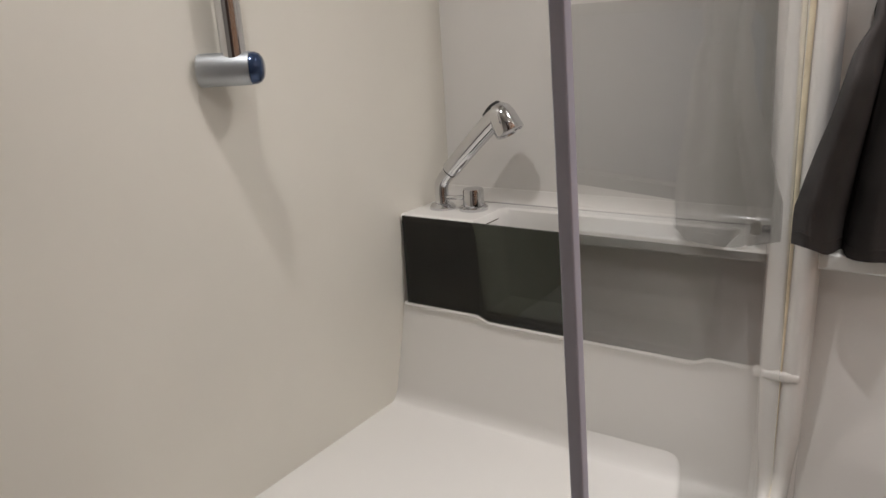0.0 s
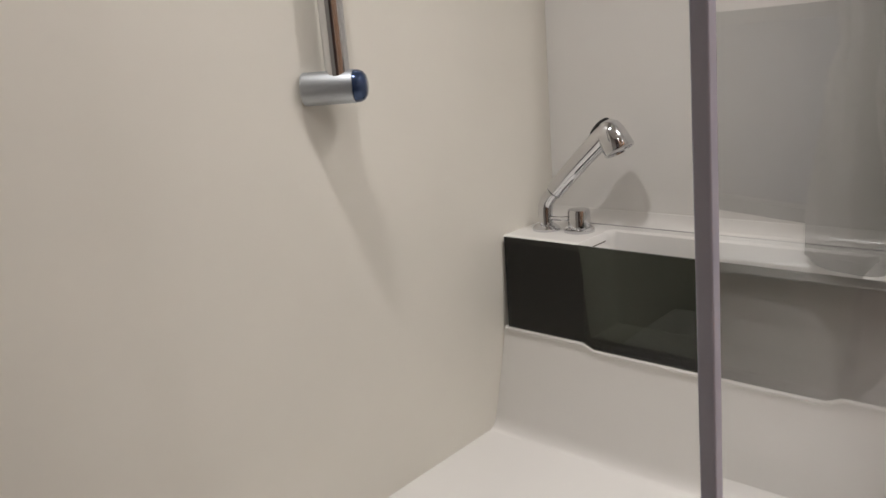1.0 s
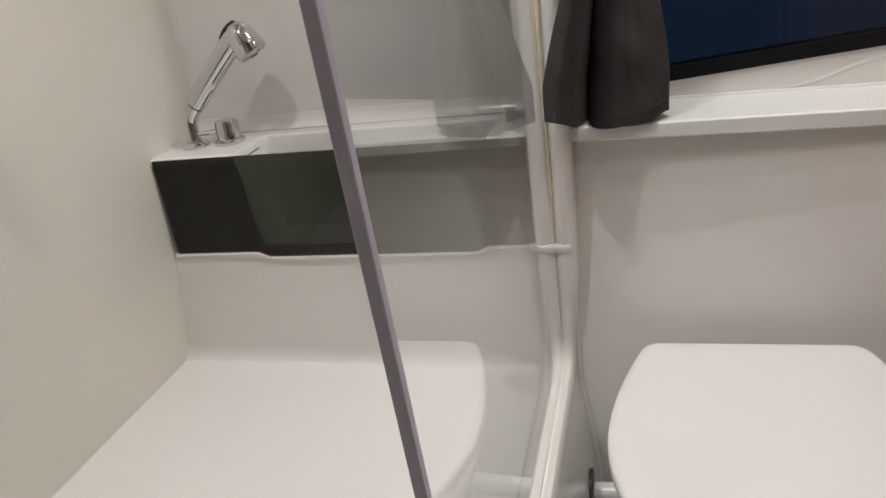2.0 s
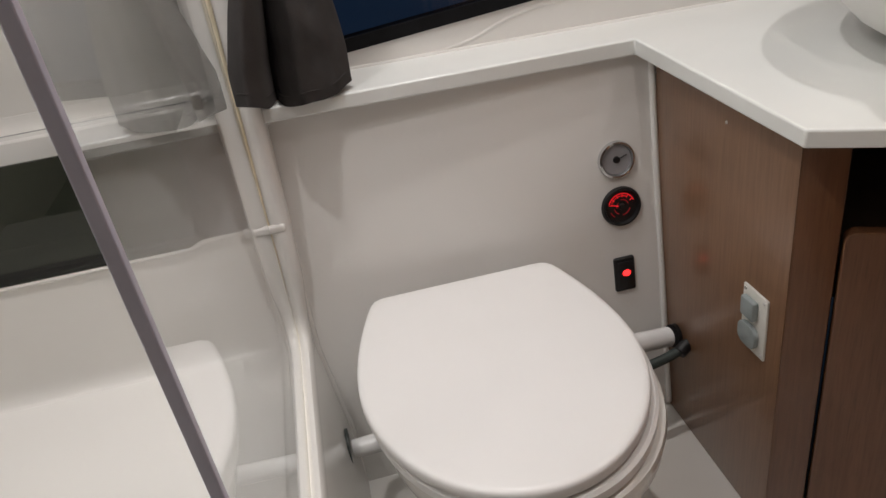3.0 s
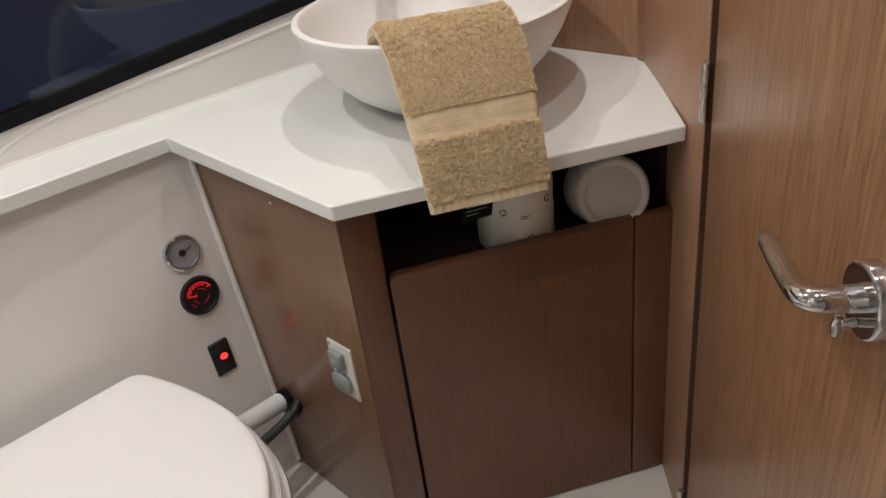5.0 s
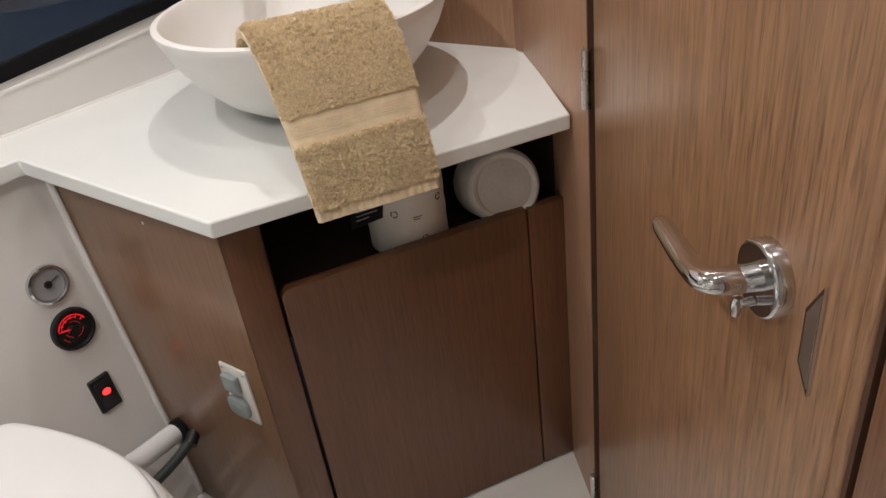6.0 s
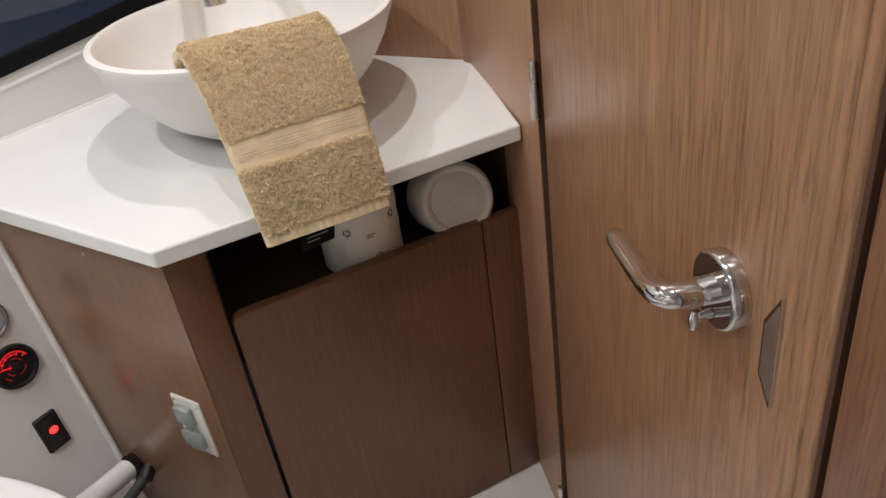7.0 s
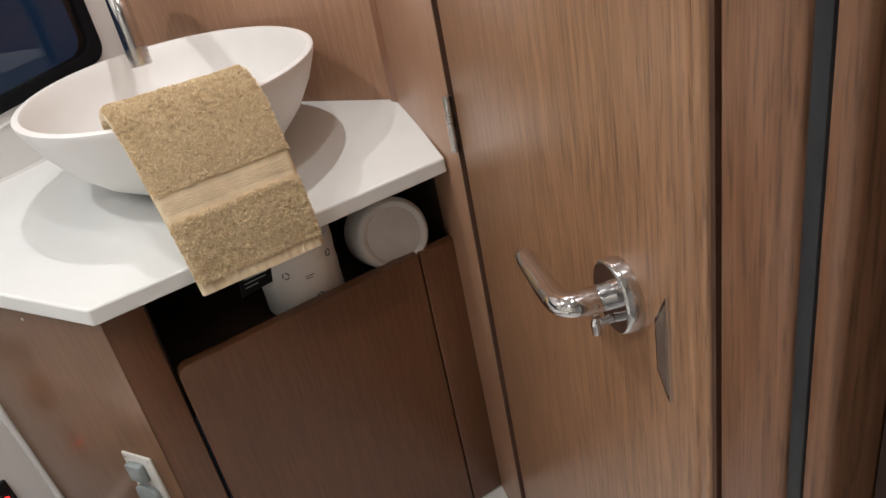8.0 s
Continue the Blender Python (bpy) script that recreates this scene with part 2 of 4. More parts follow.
def door_block(s0, s1, o0, o1, z0, z1, bevel=0.0, segments=2):
    return prism([on_door(s, o, 0).xy for s, o in ((s0, o0), (s1, o0), (s1, o1), (s0, o1))], z0, z1, bevel, segments)


def on_front(s, inn, z):
    return CORNER + FRONT * s + INTO * inn + Vector((0, 0, z))


def front_block(s0, s1, i0, i1, z0, z1, bevel=0.0, segments=2):
    return prism([on_front(s, o, 0).xy for s, o in ((s0, i0), (s1, i0), (s1, i1), (s0, i1))], z0, z1, bevel, segments)


# ---- structure ----
solid("floor", block(-1.0, 1.4, -1.0, 1.2, 0.10, FLOOR_Z), FLOOR, "white moulded gelcoat floor of the cabin", "floor")
solid("ceiling", block(-1.0, 1.4, -1.0, 1.2, CEIL_Z, CEIL_Z + 0.05), CEIL, "pale padded ceiling lining", "ceiling")


def slanted_wall(x0, x1, profile, thick):
    """A wall along x whose face follows (y, z) points from low to high."""
    bm = bmesh.new()
    ends = []
    for x in (x0, x1):
        ends.append([bm.verts.new((x, y, z)) for y, z in profile] + [bm.verts.new((x, profile[-1][0] + thick, profile[-1][1])), bm.verts.new((x, profile[0][0] + thick, profile[0][1]))])
    n = len(ends[0])
    for i in range(n):
        bm.faces.new((ends[0][i], ends[0][(i + 1) % n], ends[1][(i + 1) % n], ends[1][i]))
    bm.faces.new(ends[0])
    bm.faces.new(ends[1])
    return finish(bm)


def side_wall(profile, y0, y1, thick):
    bm = slanted_wall(y0, y1, profile, thick)
    return moved(bm, Matrix(((0, 1, 0, 0), (1, 0, 0, 0), (0, 0, 1, 0), (0, 0, 0, 1))))


def smooth_profile(points, steps=6):
    return [(p.x, p.y) for p in curve_through([(a, b, 0) for a, b in points], steps)]


# hull side behind the toilet, leaning outboard
solid("wall_hull", slanted_wall(-0.097, 0.56, [(0.840, FLOOR_Z), (0.852, 0.30), (0.893, 0.62), (0.917, 0.8385), (0.9185, 0.853)], 0.05), GEL, "white gelcoat panel behind the toilet, leaning outboard", "wall")
# shower compartment
solid("wall_shower_side", side_wall([(-0.795, 0.40), (-0.787, 0.49), (-0.748, 0.70), (-0.740, 0.86), (-0.742, 1.2), (-0.742, CEIL_Z)], -0.60, 1.10, -0.05), LINER, "cream smooth shower side wall", "wall")
solid("wall_shower_back", slanted_wall(-0.80, -0.118, smooth_profile([(1.012, 0.866), (1.026, 0.872), (1.034, 0.89), (1.036, 0.93), (1.036, 1.3), (1.036, 1.7), (1.036, CEIL_Z)], 4), 0.05), GEL, "white moulded shower back wall above the ledge", "wall")
solid("wall_shower_lower", slanted_wall(-0.80, -0.112, smooth_profile([(0.862, SEAT_Z - 0.001), (0.872, 0.494), (0.879, 0.51), (0.880, 0.54), (0.880, 0.63), (0.8785, 0.699)], 5), 0.03), GEL, "white moulded shower wall under the ledge", "wall")
solid("shower_seat", block(-0.80, -0.128, 0.10, 0.90, SEAT_Z - 0.05, SEAT_Z), GEL, "white moulded shower base", "shower base")
solid("shower_apron", block(-0.80, -0.128, 0.08, 0.10, FLOOR_Z, SEAT_Z, 0.004), GEL, "white moulded front of the shower base", "shower base")
UPRIGHT = Matrix(((1, 0, 0, 0), (0, 0, 1, 0), (0, 1, 0, 0), (0, 0, 0, 1)))
# curb and upright between shower and toilet
CURB_PATH = [(0.870, CEIL_Z), (0.870, 1.6), (0.870, 1.2), (0.870, 0.9), (0.870, 0.70), (0.870, 0.60), (0.870, 0.552), (0.866, 0.530), (0.855, 0.512), (0.838, 0.5015), (0.815, 0.498), (0.70, 0.498), (0.5, 0.498), (0.3, 0.498), (0.06, 0.498)]


def along_curb(x, h):
    """The line that lies at x across the moulding and h proud of it."""
    out = []
    for i, (y, z) in enumerate(CURB_PATH):
        y0, z0 = CURB_PATH[max(i - 1, 0)]
        y1, z1 = CURB_PATH[min(i + 1, len(CURB_PATH) - 1)]
        d = Vector((y1 - y0, z1 - z0)).normalized()
        lean = -0.0035 + 0.0140 * min(0.75, max(0.0, z - 0.55))
        level = min(1.0, max(0.0, (0.60 - z) / 0.10))
        narrow = level * 0.30 * max(0.0, x + 0.1015)
        out.append(Vector((x + lean - narrow, y + d.y * h, z - d.x * h)))
    return out


section = [(-0.135, -0.035), (-0.133, 0.000), (-0.129, 0.0055), (-0.122, 0.0080), (-0.114, 0.0072), (-0.107, 0.0040), (-0.1015, 0.0028), (-0.0965, 0.0030), (-0.091, 0.0058), (-0.085, 0.0080), (-0.078, 0.0072), (-0.073, 0.0030), (-0.070, -0.008), (-0.069, -0.035)]
solid("curb", loft([list(r) for r in zip(*[along_curb(x, h) for x, h in section])]), GEL, "white moulded upright and curb round the glass screen", "curb")
solid("curb_wall", moved(prism([(-0.132, FLOOR_Z), (-0.050, FLOOR_Z), (-0.056, 0.30), (-0.080, 0.470), (-0.084, 0.492), (-0.132, 0.492)], 0.07, 0.90), UPRIGHT), GEL, "white moulded wall below the curb", "wall")
solid("upright_wall", block(-0.127, -0.0775, 0.885, 1.06, 0.48, CEIL_Z), GEL, "white moulded return between shower and hull", "wall")
solid("curb_sealant", tube(along_curb(-0.1015, 0.0036), 0.0036, 12), CAULK, "yellowed sealant line along the moulding", "sealant")
solid("upright_band", block(-0.143, -0.0765, 0.8600, 0.885, 0.692, 0.7065, 0.005, 3), GEL, "raised moulded band across the upright", "moulding")

# shower ledge: frame of four sides round an open trough, with a smoked front
LEDGE_Z = 0.868
ledge = thing("shower_ledge", (-0.43, 0.95, 0.70), "white moulded shower ledge with open trough and smoked front", "ledge", "structure")


def ledge_top():
    """Ledge top with a scooped trough that is open towards the front."""
    def ease(v):
        v = min(1.0, max(0.0, v))
        return v * v * (3 - 2 * v)

    bm = bmesh.new()
    rows = [0.8770, 0.8774, 0.8785, 0.8805, 0.8835] + [0.8835 + 0.1465 * k / 34 for k in range(1, 35)]
    grid = []
    for k in range(141):
        x = -0.80 + 0.688 * k / 140
        line = []
        for i, y in enumerate(rows):
            back = 1 - ease((y - 0.955) / 0.030)
            ends = ease((x + 0.592) / 0.022) * ease((-0.190 - x) / 0.022)
            drop = (0.0060, 0.0030, 0.0012, 0.0003, 0.0)[i] if i < 5 else 0.0
            line.append(bm.verts.new((x, y, LEDGE_Z - max(drop, 0.155 * back * ends))))
        grid.append(line)
    for p, q in zip(grid, grid[1:]):
        for i in range(len(rows) - 1):
            bm.faces.new((p[i], p[i + 1], q[i + 1], q[i]))
    shell = bmesh.ops.extrude_face_region(bm, geom=bm.faces[:])
    for v in shell["geom"]:
        if isinstance(v, bmesh.types.BMVert):
            v.co.z -= 0.006
    return finish(bm)


part("top", ledge_top(), GEL, ledge)
part("back_seam", tube([(-0.80 + 0.066 * k, 1.0125, LEDGE_Z + 0.0004) for k in range(11)], 0.0007, 8), DIAL, ledge, "thin grey joint along the back wall")
# solid block whose dark colour stands for an unlit hollow
part("end_filling", block(-0.735, -0.588, 0.884, 0.99, 0.70, 0.855), INSIDE_SHADED, ledge, "dark block behind the smoked front, coloured as an unlit hollow")
part("end_filling", block(-0.190, -0.118, 0.884, 0.99, 0.70, 0.855), WALLP, ledge)
LIP = [(-0.742, 0.7035), (-0.586, 0.7035), (-0.566, 0.6945), (-0.222, 0.6945), (-0.204, 0.7035), (-0.119, 0.7035)]
front = prism([(-0.735, 0.866)] + [(max(x, -0.735), z) for x, z in LIP] + [(-0.119, 0.866)], 0.872, 0.8765)
part("smoked_front", finish(moved(front, UPRIGHT)), SMOKED, ledge, "glossy dark smoked acrylic front strip")
lip_line = [Vector((x, 0.8755, z - 0.0035)) for x, z in LIP]
fine_line = []
for a, b in zip(lip_line, lip_line[1:]):
    fine_line += [a.lerp(b, 0.06), a.lerp(b, 0.5), a.lerp(b, 0.94)]
part("lower_lip", tube([lip_line[0]] + fine_line + [lip_line[-1]], 0.0042, 14), GEL, ledge)

# hull liner with window above the ledge
# unseen wall added behind the camera; its grey sets bounce light and reflections
solid("wall_rear", block(-1.0, 0.30, -0.66, -0.60, FLOOR_Z, CEIL_Z), CLOSING_GREY, "added grey wall closing the unseen side of the cabin", "wall")
solid("wall_aft", block(1.118, 1.15, 0.40, 1.10, FLOOR_Z, CEIL_Z), WOOD_WALL, "walnut veneer wall behind the basin", "wall")
aft_trim = solid("aft_trim", prism([(1.092, 0.428), (1.118, 0.412), (1.118, 0.462), (1.104, 0.466)], TOP_Z + 0.001, CEIL_Z, 0.002), TRIM_WOOD, "walnut corner trim above the counter", "trim")
solid("hull_beyond", block(-0.3, 1.6, 1.45, 1.47, 0.4, 2.2), NIGHT, "dark blue night outside the window", "backdrop")


def window_low(x):
    return 0.899 + (x - 0.07) * 0.083


def window_outline(grow, r=0.035):
    x0, x1, top = -0.045 - grow, 1.034 + grow, 1.205 + grow
    pts = []
    for cx, cz, a0 in ((x0 + r, window_low(x0) - grow + r, 180), (x1 - r, window_low(x1) - grow + r, 270), (x1 - r, top - r, 0), (x0 + r, top - r, 90)):
        for k in range(7):
            a = radians(a0 + 15 * k)
            pts.append((cx + r * math.cos(a), cz + r * math.sin(a)))
    return pts


WINDOW_TILT = Matrix(((1, 0, 0, 0), (0, 0.0146, -1, 1.003), (0, 1, 0, 0), (0, 0, 0, 1)))


def liner():
    hole = window_outline(-0.004)
    edge = []
    for cx, cz in ((-0.080, 0.845), (1.118, 0.845), (1.118, CEIL_Z), (-0.080, CEIL_Z)):
        edge += [(cx, cz)] * 7
    bm = bmesh.new()
    for h, flip in ((0.0, 0), (-0.05, 1)):
        inner = [bm.verts.new((x, z, h)) for x, z in hole]
        outer = [bm.verts.new((edge[7 * k][0], edge[7 * k][1], h)) for k in range(4)]
        for k in range(4):
            for q in range(6):
                bm.faces.new((outer[k], inner[7 * k + q], inner[7 * k + q + 1]))
            bm.faces.new((outer[k], inner[7 * k + 6], inner[(7 * k + 7) % 28], outer[(k + 1) % 4]))
        if flip:
            for k in range(28):
                bm.faces.new((first[k], first[(k + 1) % 28], inner[(k + 1) % 28], inner[k]))
        first = inner
    return moved(finish(bm), WINDOW_TILT)


solid("wall_liner", liner(), GEL, "white moulded hull liner round the window", "wall")


def window():
    w = thing("window_1", (0.53, 1.02, 0.92), "long dark tinted cabin window in a black frame", "window", "structure")

    outer, inner = window_outline(0.0), window_outline(-0.020)
    rings = [[(x, z, h) for x, z in o] for o, h in ((outer, -0.03), (outer, 0.003), (outer, 0.004), (inner, 0.002), (inner, -0.03))]
    bm = loft(rings, caps=False)
    part("window_frame", moved(bm, WINDOW_TILT), GASKET, w, "black window gasket")
    bm = prism(window_outline(-0.018), -0.010, -0.004)
    pane = part("pane", moved(bm, WINDOW_TILT), TINTED, w)
    return w


window()
coaming = [(-0.07, 0.873), (0.08, 0.873), (0.17, 0.8735), (0.215, 0.875), (0.248, 0.879), (0.278, 0.887), (0.306, 0.898), (0.340, 0.909), (0.390, 0.917), (0.46, 0.922), (0.62, 0.932), (0.80, 0.945), (1.04, 0.963)]
solid("coaming_bead", tube(curve_through([(x, 1.0200, z - 0.003) for x, z in coaming], 6), 0.0052, 14), GEL, "rounded white moulded bead below the window", "moulding")

# bulkhead with the door
solid("wall_bulkhead_a", door_block(-0.36, -0.008, -0.035, 0.0022, FLOOR_Z, CEIL_Z, 0.001), WOOD_WALL, "walnut veneer bulkhead beside the counter", "wall")
# set back, with its shade put into the colour
solid("wall_bulkhead_b", door_block(0.607, 1.30, -0.060, -0.030, FLOOR_Z, CEIL_Z), BULKHEAD_SHADED, "bulkhead beyond the door frame, coloured dark brown for shade", "wall")
# added dark sheet that makes the gaps round the leaf look shaded
solid("door_gap_backing", door_block(-0.02, 0.61, -0.06, -0.037, FLOOR_Z, 2.0), INSIDE_SHADED, "dark backing behind the door's edges, for shade in the gaps", "wall")
solid("wall_bulkhead_c", door_block(-0.006, 0.600, -0.035, -0.001, 1.98, CEIL_Z), WOOD, "walnut veneer bulkhead over the door", "wall")
frame_post = thing("door_frame", on_door(0.55, 0, FLOOR_Z), "walnut door frame post with dark rubber seal", "door frame", "structure")
# two added strips darken the gaps at the hinge and latch edges
part("hinge_gap_strip", door_block(-0.0078, -0.0040, -0.033, 0.0018, FLOOR_Z, 1.98), GAP_DARK, frame_post, "added dark brown strip for the shaded gap on the hinge side")
part("latch_gap_strip", door_block(0.5109, 0.5150, -0.034, -0.0015, FLOOR_Z, 1.98), GAP_DARK, frame_post, "added dark brown strip for the shaded gap on the latch side")
part("post", door_block(0.5185, 0.5755, -0.035, 0.0, FLOOR_Z, 1.98, 0.006, 3), WOOD_FRAME_SHADED, frame_post)
part("rubber_seal", door_block(0.5762, 0.5878, -0.03, -0.002, FLOOR_Z, 1.98, 0.003), RUBBER_SEAL, frame_post, "dark rubber seal")
part("outer_post", door_block(0.5885, 0.606, -0.035, 0.0, FLOOR_Z, 1.98, 0.006, 3), WOOD_FRAME_SHADED, frame_post)


def door():
    d = thing("door_1", on_door(0.25, 0, FLOOR_Z), "closed walnut veneer cabin door with chrome lever", "door", "structure")
    leaf = part("leaf", door_block(0.0085, 0.4965, -0.034, 0.0, FLOOR_Z + 0.006, 1.975, 0.005, 3), WOOD, d)
    part("edge_trim", door_block(0.4972, 0.5105, -0.034, 0.0008, FLOOR_Z + 0.006, 1.975, 0.004, 3), WOOD, d, "rounded walnut lipping of the door edge")
    for z in (0.892, 0.205, 1.70):
        h = part("hinge", tube([on_door(-0.004, 0.0050, z + 0.070 * k / 4) for k in range(5)], 0.0045, 12), STEEL, d, "brushed steel hinge")
        part("hinge_plate", door_block(-0.0175, -0.004, 0.0018, 0.0034, z, z + 0.070, 0.0005), STEEL, h)
        for k in (0.0, 0.0235, 0.0468):
            part("knuckle", tube([on_door(-0.004, 0.0050, z + k + 0.0006), on_door(-0.004, 0.0050, z + k + 0.0226)], 0.0052, 14), STEEL, h)
    hub = on_door(0.409, 0, 0.919)
    handle = part("door_handle", moved(lathe([(0.0, 0.0), (0.0278, 0.0), (0.0282, 0.0015), (0.0280, 0.0108), (0.0270, 0.0121), (0.0254, 0.0126), (0.0230, 0.0123), (0.0, 0.0120)], 48), aim(hub, OUT)), CHROME, d, "polished chrome lever handle")
    path = curve_through([on_door(0.409, 0.010, 0.921), on_door(0.411, 0.022, 0.923), on_door(0.4135, 0.034, 0.9255), on_door(0.4130, 0.043, 0.926), on_door(0.403, 0.0485, 0.9245), on_door(0.377, 0.0465, 0.920), on_door(0.339, 0.0430, 0.918), on_door(0.305, 0.0395, 0.916)], 8)
    n = len(path)
    rad = [0.0122 - 0.0040 * i / n if i < n - 4 else (0.0080, 0.0074, 0.006, 0.002)[i - n + 4] for i in range(n)]
    part("lever", tube(path, rad, 20, 0.8), CHROME, handle)
    part("thumb_turn", tube([on_door(0.410, 0.013, 0.902), on_door(0.411, 0.020, 0.902), on_door(0.412, 0.0255, 0.902)], [0.0035, 0.0032, 0.0032], 12), CHROME, handle)
    part("turn_knob", tube([on_door(0.4122, 0.0255, 0.909), on_door(0.412, 0.026, 0.902), on_door(0.4118, 0.026, 0.894)], [0.003, 0.0042, 0.003], 12), CHROME, handle)
    # pointed steel latch plate
    pts = [(0.4680, 0.949), (0.4535, 0.924), (0.4535, 0.882), (0.4680, 0.863)]
    bm = bmesh.new()
    a = [bm.verts.new(on_door(s, 0.0, z)) for s, z in pts]
    b = [bm.verts.new(on_door(s, 0.003, z)) for s, z in pts]
    bm.faces.new(a)
    bm.faces.new(b)
    for i in range(4):
        bm.faces.new((a[i], a[(i + 1) % 4], b[(i + 1) % 4], b[i]))
    plate = part("latch_plate", finish(bm, 0.0008), CHROME, d, "pointed steel flush latch plate")
    bm = bmesh.new()
    pts = [(0.4670, 0.943), (0.4555, 0.922), (0.4555, 0.884), (0.4670, 0.869)]
    a = [bm.verts.new(on_door(s, 0.001, z)) for s, z in pts]
    b = [bm.verts.new(on_door(s, 0.0034, z)) for s, z in pts]
    bm.faces.new(a)
    bm.faces.new(b)
    for i in range(4):
        bm.faces.new((a[i], a[(i + 1) % 4], b[(i + 1) % 4], b[i]))
    part("recess", finish(bm), LATCH, plate, "steel face of the latch, reflected wood's brown in its colour")
    return d


door()

# ---- glass screen ----
screen = thing("shower_screen", (GLASS_X, 0.54, 0.505), "clear frameless glass shower screen with grey edge profile", "shower screen")
pane = part("glass_pane", prism([(0.860, 0.5055), (0.2445, 0.5055), (0.137, 1.98), (0.860, 1.98)], -0.003, 0.003), GLASS, screen)
pane.visible_shadow = False
pane.data.transform(Matrix(((0, 0, 1, GLASS_X), (1, 0, 0, 0), (0, 1, 0, 0), (0, 0, 0, 1))))
bm = loft([[(GLASS_X + a, y + b, z) for a, b in ((-0.0042, -0.0042), (0.0042, -0.0042), (0.0042, 0.0042), (-0.0042, 0.0042))] for y, z in ((0.2393, 0.506), (0.2048, 0.975), (0.1320, 1.98))])
part("edge_profile", finish(bm, 0.001, 2), SEAL, screen, "grey vertical edge profile")



# ---- vanity ----
def counter():
    poly = [(-0.0795, 0.886), (0.490, 0.903), (0.489, 0.493), (0.888, 0.258), (1.088, 0.432), (1.117, 0.445), (1.117, 1.014), (-0.0795, 1.014)]
    bm = prism(poly, 0.8385, TOP_Z)
    for v in bm.verts:
        if v.co.x < 0:
            v.co.z += 0.012
        elif v.co.x < 0.4895:
            v.co.z -= 0.004
        elif v.co.x < 0.492 and v.co.z > 0.85:
            v.co.z += 0.0045
    bmesh.ops.triangulate(bm, faces=[f for f in bm.faces if len(f.verts) > 4])
    c = thing("counter", (0.5, 0.95, 0.8385), "white solid-surface counter running into the hull ledge", "counter")
    part("slab", finish(bm, 0.003, 3), COUNTER, c)
    part("back_sealant", tube(curve_through([(-0.06, 1.0135, 0.872), (0.5, 1.0135, 0.866), (1.11, 1.0135, 0.8605)], 8), 0.0035, 8), GEL, c, "thin white sealant along the back")


counter()


def vanity():
    v = thing("vanity_cabinet", on_front(0.24, 0.1, FLOOR_Z), "walnut vanity cabinet with open paper locker under the counter", "cabinet")
    part("side_panel", prism([(0.525, 0.543), (0.545, 0.553), (0.545, 0.905), (0.525, 0.905)], FLOOR_Z, 0.8385, 0.001), WOOD_SIDE, v)
    part("corner_post", prism([on_front(s, i, 0).xy for s, i in ((0.0, 0.0), (0.051, 0.0), (0.051, 0.02), (0.016, 0.02))], FLOOR_Z, 0.8385, 0.0015), WOOD_PANEL_SHADED, v)
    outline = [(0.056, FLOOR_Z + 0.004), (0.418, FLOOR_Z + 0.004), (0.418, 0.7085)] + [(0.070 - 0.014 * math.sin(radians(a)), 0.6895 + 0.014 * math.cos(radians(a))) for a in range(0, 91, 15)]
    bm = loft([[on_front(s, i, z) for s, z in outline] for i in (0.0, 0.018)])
    part("front_panel", finish(bm, 0.002, 2), WOOD_PANEL_SHADED, v, "dark walnut drop-in front panel, shade put into its colour")
    part("end_panel", front_block(0.4205, 0.486, 0.0, 0.018, FLOOR_Z + 0.004, 0.707, 0.002), WOOD_PANEL_SHADED, v)
    # locker interior, its darkness put into the colour
    part("locker_shelf", front_block(0.045, 0.50, 0.020, 0.34, 0.665, 0.675), INSIDE_SHADED, v, "locker shelf, coloured dark for shade")
    part("locker_back", front_block(0.02, 0.62, 0.33, 0.34, 0.40, 0.8385), INSIDE_SHADED, v)
    part("locker_side", front_block(0.036, 0.0545, 0.021, 0.34, FLOOR_Z, 0.8385), INSIDE_SHADED, v)
    part("locker_side", front_block(0.492, 0.500, 0.018, 0.34, FLOOR_Z, 0.8385), INSIDE_SHADED, v)
    part("inner_post", front_block(0.487, 0.492, 0.0, 0.02, FLOOR_Z, 0.8385), WOOD, v)
    part("screw", moved(lathe([(0.0, 0.0), (0.0025, 0.0), (0.002, 0.001), (0.0, 0.0012)], 12), aim((0.525, 0.70, 0.79), (-1, 0, 0))), STEEL, v)
    return v


vanity()


def outlet():
    o = thing("power_outlet", (0.522, 0.605, 0.54), "white power outlet plate with grey flip covers", "outlet")
    part("plate", moved(block(-0.028, 0.028, -0.049, 0.049, 0.0, 0.004, 0.0015), aim((0.525, 0.602, 0.534), (-1, 0, 0))), OUTLET, o)
    for dz in (0.020, -0.022):
        if dz > 0:
            part("cover", moved(block(-0.017, 0.013, -0.013, 0.017, 0.004, 0.014, 0.003, 2), aim((0.525, 0.604, 0.534 + dz), (-1, 0, 0))), OUTLET_GREY, o, "grey square flip cover")
            continue
        ring = [(0.021 * math.copysign(abs(math.cos(a)) ** 0.7, math.cos(a)), 0.018 * math.copysign(abs(math.sin(a)) ** 0.7, math.sin(a))) for a in (2 * math.pi * k / 28 for k in range(28))]
        c = part("cover", moved(prism(ring, 0.004, 0.012, 0.002), aim((0.525, 0.606, 0.534 + dz), (-1, 0, 0))), OUTLET_GREY, o, "grey flip cover")
    for dz in (0.043, -0.043):
        for dy in (0.022, -0.022):
            part("screw", moved(lathe([(0.0, 0.0), (0.0028, 0.0), (0.002, 0.0012), (0.0, 0.0014)], 12), aim((0.521, 0.602 + dy, 0.534 + dz), (-1, 0, 0))), STEEL, o)


outlet()


